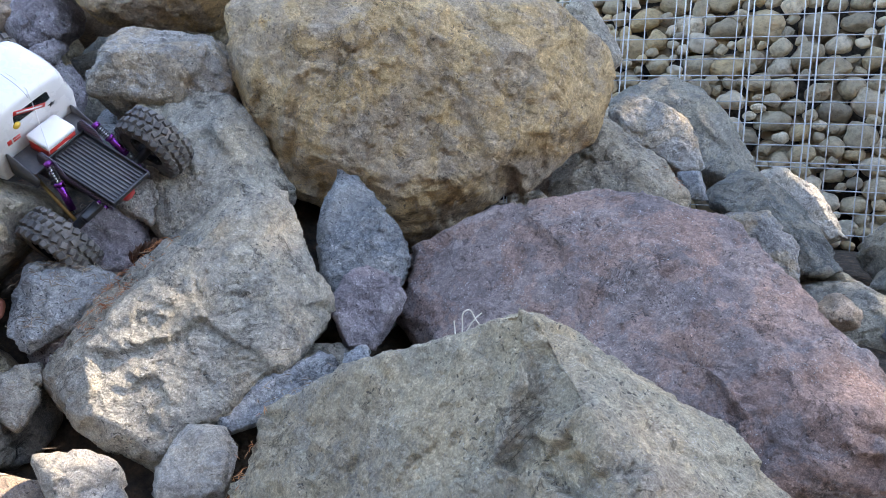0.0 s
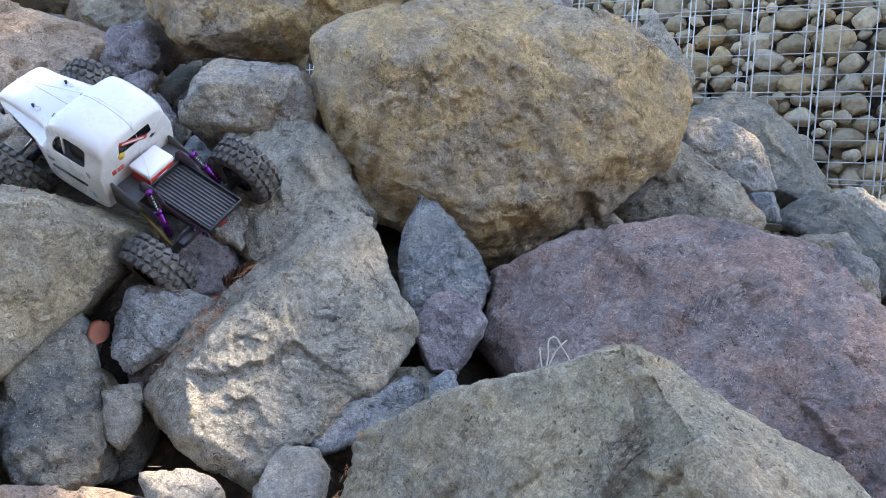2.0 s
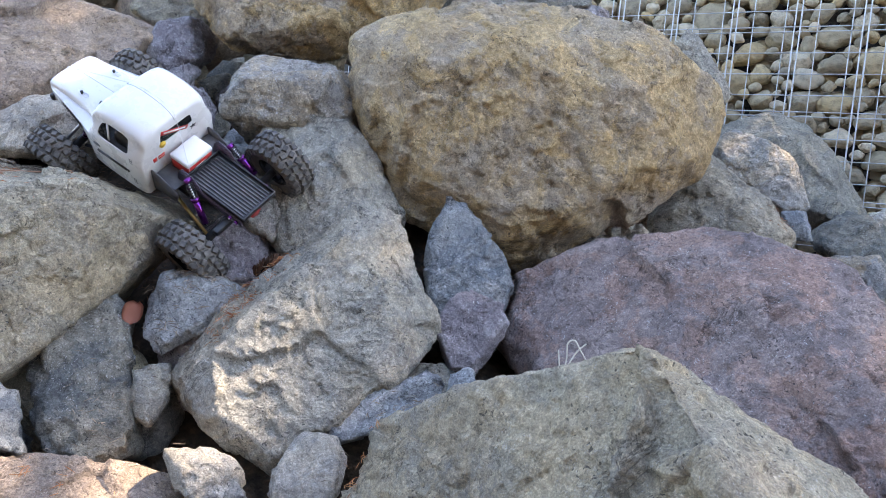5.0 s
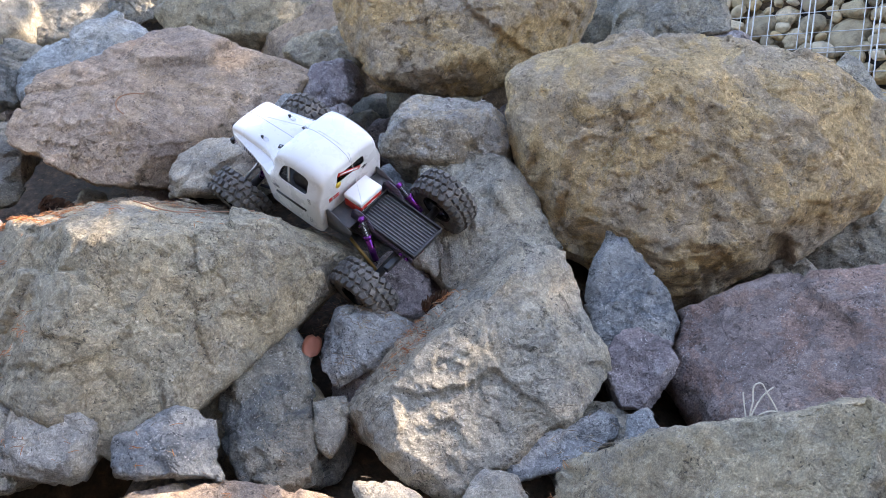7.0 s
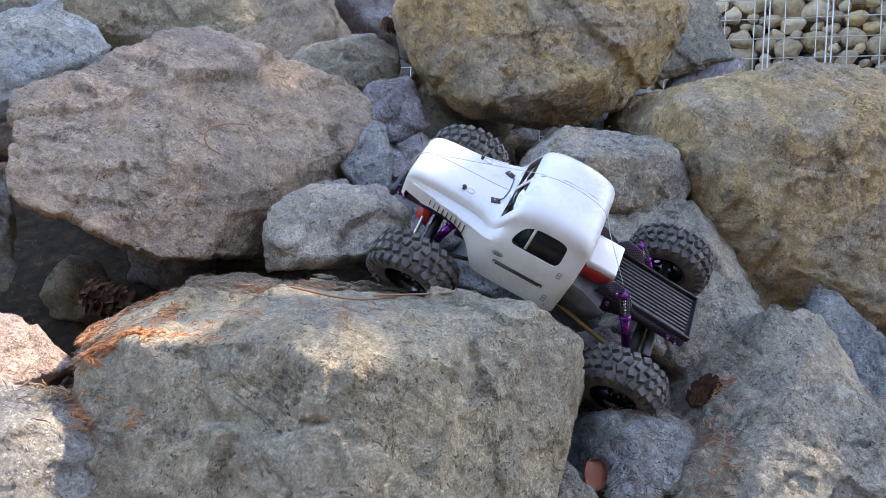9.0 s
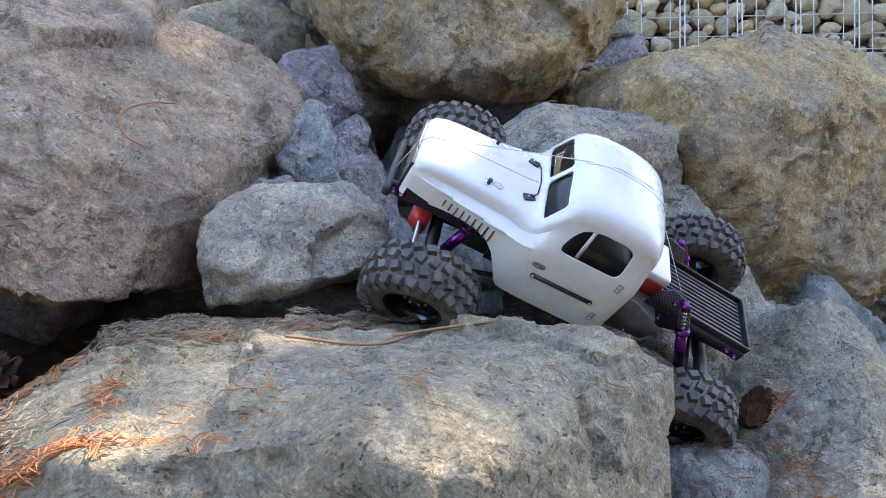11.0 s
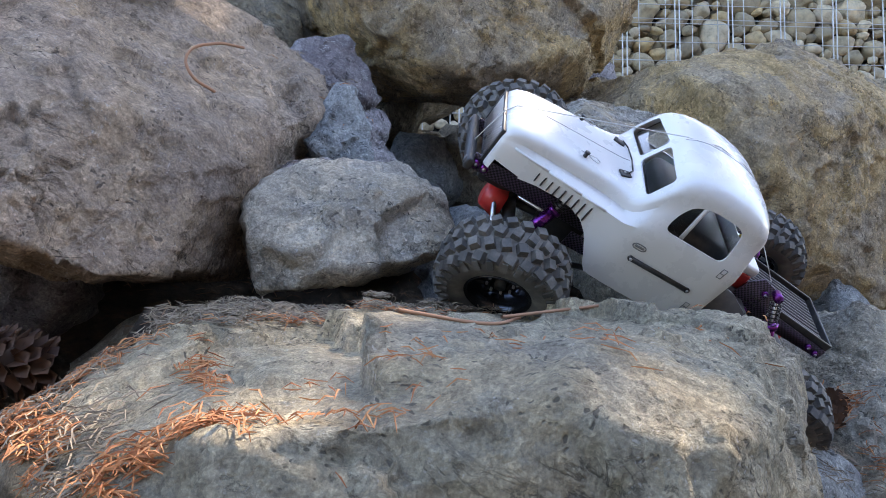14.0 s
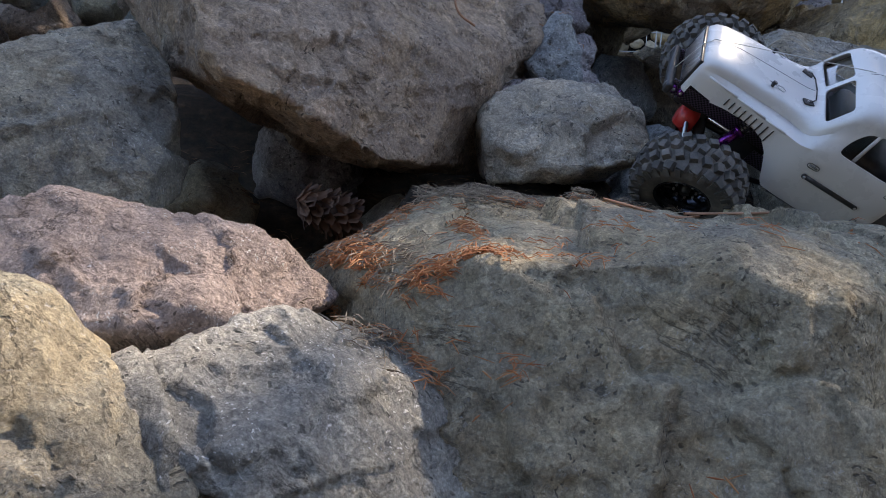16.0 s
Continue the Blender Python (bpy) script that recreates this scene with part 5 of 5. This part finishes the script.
# wheel positions, hub by hub, on two leaning axles
HUBS = {"front": ((0.199, 0.104, -0.020), (0.212, -0.104, 0.014)), "rear": ((-0.128, 0.115, -0.012), (-0.132, -0.110, 0.032))}
BIG = Matrix.Scale(1.06, 4)


def make_wheel(parent, m):
    """A wide knobbly tyre on a dark spoked rim; y is its outer side."""
    wheel = empty("wheel", parent, m)
    bm = bmesh.new()
    turned(bm, [(0.029, -0.020), (0.034, -0.0235), (0.045, -0.0248), (0.0525, -0.0225), (0.0555, -0.018), (0.0562, 0), (0.0555, 0.018), (0.0525, 0.0225), (0.045, 0.0248), (0.034, 0.0235), (0.029, 0.020), (0.029, 0.0)], 48)
    tyre = part("tyre", bm, WALLRUBBER, wheel, "dusty black rubber tyre")
    bm = bmesh.new()
    for k in range(26):
        for row, (y, w, l, r, twist) in enumerate(((-0.0195, 0.0095, 0.0098, 0.0557, 20), (-0.0068, 0.0098, 0.0088, 0.0585, -18), (0.0068, 0.0098, 0.0088, 0.0585, 18), (0.0195, 0.0095, 0.0098, 0.0557, -20))):
            a = 2 * math.pi * (k + 0.5 * (row % 2)) / 26
            lug = Matrix.Rotation(-a, 4, "Y") @ Matrix.Translation((r, y, 0)) @ Matrix.Rotation(radians(twist), 4, "X") @ Matrix.Rotation(radians(-18 if y < -0.01 else 18 if y > 0.01 else 0), 4, "Z")
            made = bmesh.ops.create_cone(bm, cap_ends=True, segments=4, radius1=0.0084, radius2=0.0070, depth=0.0072, matrix=lug @ Matrix.Rotation(radians(90), 4, "Y") @ Matrix.Diagonal((l / 0.0112, w / 0.0112, 1, 1)) @ Matrix.Rotation(radians(45), 4, "Z"))
    for k in range(26):
        for side in (-1, 1):
            a = 2 * math.pi * (k + (0.25 if side > 0 else 0.0)) / 26
            block(bm, (0, 0, 0), (0.010, 0.004, 0.0052), 0, Matrix.Rotation(-a, 4, "Y") @ Matrix.Translation((0.0505, side * 0.0240, 0)) @ Matrix.Rotation(radians(side * -12), 4, "Z"))
    part("tread", bm, RUBBER, tyre, "blocky dusty tread lugs", False)
    bm = bmesh.new()
    turned(bm, [(0.0245, -0.019), (0.0300, -0.0215), (0.0312, -0.019), (0.0300, -0.017), (0.0280, -0.012), (0.0275, 0.012), (0.0300, 0.017), (0.0312, 0.0215), (0.0300, 0.0230), (0.0275, 0.0205), (0.0245, 0.012)], 40)
    rim = part("rim", bm, RIM, wheel, "dark chrome beadlock rim")
    bm = bmesh.new()
    turned(bm, [(0.006, 0.006), (0.0155, 0.009), (0.0165, 0.0075), (0.0155, 0.006), (0.006, 0.003)], 24)
    part("disc", bm, RIM, rim)
    for k in range(8):
        bm = bmesh.new()
        turn = Matrix.Rotation(2 * math.pi * k / 8, 4, "Y")
        block(bm, (0, 0, 0), (0.0125, 0.003, 0.0052), 0.001, turn @ Matrix.Translation((0.0205, 0.0085, 0)))
        part("spoke", bm, RIM, rim)
        bm = bmesh.new()
        rod(bm, turn @ Vector((0.0122, 0.008, 0)), turn @ Vector((0.0122, 0.0108, 0)), 0.0014, seg=6)
        part("bolt", bm, STEEL, rim)
    bm = bmesh.new()
    rod(bm, (0, -0.012, 0), (0, 0.0125, 0), 0.0058, seg=6)
    part("hub_nut", bm, BLACK, wheel)
    return wheel


first = None
for end, (left, right) in HUBS.items():
    left, right = Vector(left), Vector(right)
    across = (left - right).normalized()
    for sign, hub in ((1, left), (-1, right)):
        y = across * sign
        x = Vector((1, 0, 0)) - y * y.x
        x.normalize()
        m = Matrix((x, y, x.cross(y))).transposed().to_4x4()
        m.translation = hub
        spin = Matrix.Rotation(radians(17 * (1 + sign) + (8 if end == "rear" else 0)), 4, "Y")
        steer = Matrix.Rotation(radians(-4 if end == "front" else 0), 4, "Z") @ Matrix.Rotation(radians(-9 if end == "front" and sign > 0 else 0), 4, "X")
        if first is None:
            first = make_wheel(truck, m @ steer @ spin @ BIG)
        else:
            w = copy_thing(first, m @ steer @ spin)
            w.parent = truck
    mid = (left + right) / 2
    bm = bmesh.new()
    rod(bm, right + across * 0.02, left - across * 0.02, 0.0075, seg=14)
    bmesh.ops.create_icosphere(bm, subdivisions=2, radius=0.017, matrix=Matrix.Translation(mid - across * 0.012))
    axle = part("axle", bm, BLACK, truck, "black straight axle")
    bm = bmesh.new()
    out = 1 if end == "front" else -1
    turn = Matrix.Rotation(radians(90 * out), 4, "Y")
    bmesh.ops.create_cone(bm, cap_ends=True, segments=7, radius1=0.0195, radius2=0.0130, depth=0.020, matrix=Matrix.Translation(mid + across * (0.012 if end == "front" else -0.012) + Vector((0.022 * out, 0, 0.002))) @ turn)
    part("diff_cover", bm, RED, axle, "red diff cover")
    bm = bmesh.new()
    if end == "front":
        rod(bm, right + Vector((0.022, 0.028, 0.008)), left + Vector((0.022, -0.028, 0.008)), 0.0028)
        part("steering_link", bm, STEEL, axle)
    else:
        block(bm, mid + Vector((-0.012, 0, 0.008)), (0.012, 0.14, 0.012), 0.002)
        part("axle_truss", bm, BLACK, axle)
    for sign, hub in ((1, left), (-1, right)):
        top = Vector((-0.070, sign * 0.052, 0.084)) if end == "rear" else Vector((0.172, sign * 0.042, 0.066))
        foot = hub - across * sign * 0.050 + Vector((0.012 if end == "rear" else -0.010, 0, 0.010))
        d = foot - top
        bm = bmesh.new()
        rod(bm, top + d * 0.40, top + d * 0.92, 0.0062, seg=14)
        rod(bm, top + d * 0.36, top + d * 0.42, 0.0080, seg=14)
        shock = part("shock_absorber", bm, PURPLE, truck, "purple anodised shock absorber")
        bm = bmesh.new()
        rod(bm, top, foot, 0.0018, seg=8)
        part("shaft", bm, STEEL, shock)
        bm = bmesh.new()
        side = d.orthogonal().normalized()
        up = d.normalized().cross(side)
        coil = [top + d * (0.06 + 0.36 * k / 60) + (side * math.cos(k * 0.68) + up * math.sin(k * 0.68)) * 0.0062 for k in range(61)]
        for p0, p1 in zip(coil, coil[1:]):
            rod(bm, p0, p1, 0.0008, seg=5)
        part("spring", bm, BLACK, shock)
        bm = bmesh.new()
        rod(bm, top - Vector((0, sign * 0.006, 0)), top + Vector((0, sign * 0.005, 0)), 0.0048, seg=12)
        part("cap", bm, PURPLE, shock)
        near = Vector((0.03 if end == "rear" else 0.08, sign * 0.030, -0.006))
        far_end = hub - across * sign * 0.046 + Vector((0.010 if end == "rear" else -0.010, 0, -0.006))
        bm = bmesh.new()
        rod(bm, near, far_end, 0.0032, seg=10)
        part("link_arm", bm, BRASS if sign > 0 and end == "rear" else BLACK, truck)
        bm = bmesh.new()
        rod(bm, near + Vector((0, -sign * 0.008, 0.022)), mid + Vector((0, sign * 0.012, 0.016)), 0.0026, seg=10)
        part("link_arm", bm, STEEL, truck)
    bm = bmesh.new()
    rod(bm, (0.10 if end == "front" else 0.03, 0, 0.004), mid, 0.0042, seg=10)
    part("driveshaft", bm, BLACK, truck)

# cool box on the bed
cool = empty("cool_box", None, TRUCK @ pose(-0.0285, 0.001, 0.0560))
tagged(cool, "red toy cool box with a white lid on the load bed", "cool box")
bm = bmesh.new()
block(bm, (0, 0, 0.0105), (0.041, 0.058, 0.021), 0.003)
part("box_body", bm, RED, cool)
bm = bmesh.new()
block(bm, (0, 0, 0.0265), (0.043, 0.060, 0.012), 0.0035)
part("lid", bm, LID, cool, "white rounded lid")
bm = bmesh.new()
block(bm, (-0.0208, 0, 0.0115), (0.001, 0.026, 0.0045))
part("lettering_bar", bm, LID, cool)

# ---- end of truck ----

# ---- gabion wall: pebbles behind welded wire ----
WALL = Matrix(((0.928, -0.372, 0, 0.372 * 3.43), (-0.372, -0.928, 0, 0.928 * 3.43), (0, 0, 1, 0), (0, 0, 0, 1)))
WIRE = worn("galvanised_wire", (0.55, 0.56, 0.57), 0.45, 0.4, (0.3, 0.27, 0.22), 0.4, 30)
GAP_SHADE = worn("gap_shade", (0.03, 0.028, 0.025), 0.9, amount=0.3)


def pebble_material(name, joined):
    m, tree, b = shader(name, (0.3, 0.29, 0.26), 0.7)
    co = tree.nodes.new("ShaderNodeTexCoord").outputs["Object"]
    n1 = node(tree, "ShaderNodeTexNoise", Scale=25.0 if joined else 2.5, Detail=8.0, Roughness=0.7)
    tree.links.new(co, n1.inputs["Vector"])
    chance = tree.nodes.new("ShaderNodeNewGeometry").outputs["Random Per Island"] if joined else tree.nodes.new("ShaderNodeObjectInfo").outputs["Random"]
    own = ramp(tree, chance, ((0.0, (0.26, 0.225, 0.165)), (0.25, (0.47, 0.39, 0.26)), (0.45, (0.36, 0.315, 0.225)), (0.65, (0.54, 0.41, 0.225)), (0.8, (0.50, 0.44, 0.335)), (1.0, (0.68, 0.58, 0.42))))
    tree.links.new(mixed(tree, 0.9, own, ramp(tree, n1.outputs["Fac"], ((0.3, (0.5, 0.5, 0.5)), (0.5, (1, 1, 1)), (0.7, (1.3, 1.25, 1.15)))), "MULTIPLY"), b.inputs["Base Color"])
    bump = node(tree, "ShaderNodeBump", Strength=0.4, Distance=0.05 if not joined else 0.004)
    tree.links.new(n1.outputs["Fac"], bump.inputs["Height"])
    tree.links.new(bump.outputs["Normal"], b.inputs["Normal"])
    return m


PEBBLE, FILL = pebble_material("river_pebbles", False), pebble_material("river_pebbles_behind", True)
gabion = empty("gabion_wall", None, WALL)
tagged(gabion, "wire gabion retaining wall filled with rounded river pebbles", "gabion wall", kind="structure")
# near-black backing: the shade between the pebbles is put into its colour
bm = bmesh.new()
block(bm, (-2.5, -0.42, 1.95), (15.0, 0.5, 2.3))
part("shade_backing", bm, GAP_SHADE, gabion)
shapes = []
for k in range(9):
    d, tri = ball(3)
    p = d * (1 + 0.62 * (bumps(d, 1.5, 300 + k) - 0.5) + 0.05 * (bumps(d, 5, 320 + k) - 0.5))[:, None]
    me = bpy.data.meshes.new("pebble")
    me.from_pydata(p.tolist(), [], tri.tolist())
    me.materials.append(PEBBLE)
    me.polygons.foreach_set("use_smooth", [True] * len(me.polygons))
    shapes.append(me)
dice = np.random.RandomState(5)
laid, rest_v, rest_f = [], [], []
for want, low, high, depth in ((46, 0.060, 0.080, -0.085), (330, 0.040, 0.056, -0.070), (1300, 0.020, 0.036, -0.055), (700, 0.03, 0.06, -0.15)):
    done = tries = 0
    while done < want and tries < want * 60:
        tries += 1
        s, z, r = dice.uniform(-1.3, 1.75), dice.uniform(1.1, 2.72), dice.uniform(low, high)
        if depth > -0.1 and any(((s - a) / 1.28) ** 2 + (z - b_) ** 2 < (0.80 * (r + c)) ** 2 for a, b_, c in laid):
            continue
        done += 1
        m = pose(s, depth + dice.uniform(-0.015, 0.01), z, dice.uniform(-25, 25), dice.uniform(-30, 30), dice.uniform(-25, 25)) @ Matrix.Diagonal((r * dice.uniform(0.95, 1.45), min(r, 0.06), r * dice.uniform(0.7, 1.08), 1))
        me = shapes[dice.randint(9)]
        if depth > -0.1:
            laid.append((s, z, r))
        if depth > -0.1 and z < 2.35 and s < 0.9 and len(laid) < 700 and (r > 0.042 or s > -0.2):
            o = new("pebble", me)
            o.parent = gabion
            o.matrix_basis = m
        else:
            k = len(rest_v)
            rest_v += [m @ v.co for v in me.vertices]
            rest_f += [[k + i for i in f.vertices] for f in me.polygons]
me = bpy.data.meshes.new("pebble_fill")
me.from_pydata(rest_v, [], rest_f)
me.polygons.foreach_set("use_smooth", [True] * len(me.polygons))
me.materials.append(FILL)
fill = new("pebble_fill", me)
fill.parent = gabion
tagged(fill, kind="stuff")


def wire_mesh(r, length):
    bm = bmesh.new()
    bmesh.ops.create_cone(bm, cap_ends=True, segments=8, radius1=r, radius2=r, depth=length)
    me = bpy.data.meshes.new("wire")
    bm.to_mesh(me)
    bm.free()
    me.materials.append(WIRE)
    return me


upright, heavy, level = wire_mesh(0.0024, 2.1), wire_mesh(0.0032, 2.1), wire_mesh(0.0024, 8.6)
for k in range(66):
    o = new("wire", upright)
    o.parent = gabion
    o.matrix_basis = pose(-4.2 + 0.128 * k, 0.004, 2.05, dice.uniform(-0.3, 0.3), dice.uniform(-0.3, 0.3), 0)
for k in range(33):
    for side in (0, 0.022):
        o = new("wire", heavy)
        o.parent = gabion
        o.matrix_basis = pose(-4.16 + 0.256 * k + side, 0.022, 2.05, dice.uniform(-0.3, 0.3), dice.uniform(-0.4, 0.4), 0)
for k in range(23):
    for side in (0,) if k % 4 else (0, 0.018):
        o = new("wire", level)
        o.parent = gabion
        o.matrix_basis = pose(0, 0.012 + side * 0.5, 1.06 + 0.090 * k + side, 0, 90, 0)

# ---- an unseen conifer added beyond the wall, whose crown shades much of the slope ----
BARK = worn("bark", (0.10, 0.07, 0.05), 0.9, amount=0.3, scale=20)
FOLIAGE = litter_material("conifer_needles", (0.03, 0.06, 0.025), (0.07, 0.11, 0.04))
crown_at = Vector((-0.35, 1.55, 1.2)) + SUN * 6.2
conifer = empty_thing("conifer", Matrix.Translation((crown_at.x, crown_at.y, 1.0)))
tagged(conifer, "tall dark green conifer beyond the wall, unseen, added to shade the slope", "tree")
bm = bmesh.new()
top = crown_at.z + 1.6
for k in range(14):
    z0, z1 = (top - 1.0) * k / 14, (top - 1.0) * (k + 1) / 14
    rod(bm, (0, 0, z0), (0, 0, z1), 0.16 * (1 - k / 15), 0.16 * (1 - (k + 1) / 15), 10)
part("trunk", bm, BARK, conifer)
dice = np.random.RandomState(8)
verts, faces, limbs = [], [], bmesh.new()
SUN_HOLES = ((-0.33, 1.03, 0.115), (-0.22, 1.03, 0.08), (-0.93, 0.865, 0.075), (-1.20, 0.95, 0.155), (-1.36, 0.96, 0.18), (-1.20, 1.08, 0.07), (-1.04, 1.14, 0.08), (-0.46, 0.95, 0.10), (0.52, 2.26, 0.07), (1.12, 2.36, 0.13), (0.92, 2.06, 0.05))  # holes cut in the crown so that sun falls on chosen rocks
for k in range(64):
    z0 = crown_at.z - 1.0 - 1.25 + 2.5 * k / 64
    a = k * 2.39996
    reach = 3.7 * (1 - 0.45 * k / 64) * dice.uniform(0.75, 1.1)
    tip = Vector((math.cos(a) * reach, math.sin(a) * reach, z0 - 0.25 * reach))
    rod(limbs, (0, 0, z0), tip, 0.022, 0.006, 6)
    for j in range(360):
        f = dice.uniform(0.15, 1.05)
        c = Vector((0, 0, z0)).lerp(tip, f) + Vector(dice.normal(size=3) * (0.13, 0.13, 0.07))
        high = c.z + 1.0 - 1.2
        fall = Vector((c.x + crown_at.x - SUN.x / SUN.z * high, c.y + crown_at.y - SUN.y / SUN.z * high))
        if any((fall.x - a_) ** 2 + (fall.y - b_) ** 2 < r_ * r_ for a_, b_, r_ in SUN_HOLES):
            continue
        u = Vector(dice.normal(size=3)).normalized() * dice.uniform(0.06, 0.13)
        w = u.orthogonal().normalized() * 0.034
        n = len(verts)
        verts += [c - u - w * 0.3, c - w, c + u, c + w]
        faces.append((n, n + 1, n + 2, n + 3))
part("limb", limbs, BARK, conifer)
me = bpy.data.meshes.new("crown")
me.from_pydata(verts, [], faces)
me.materials.append(FOLIAGE)
crown = new("crown", me)
crown.parent = conifer
tagged(crown, kind="stuff")
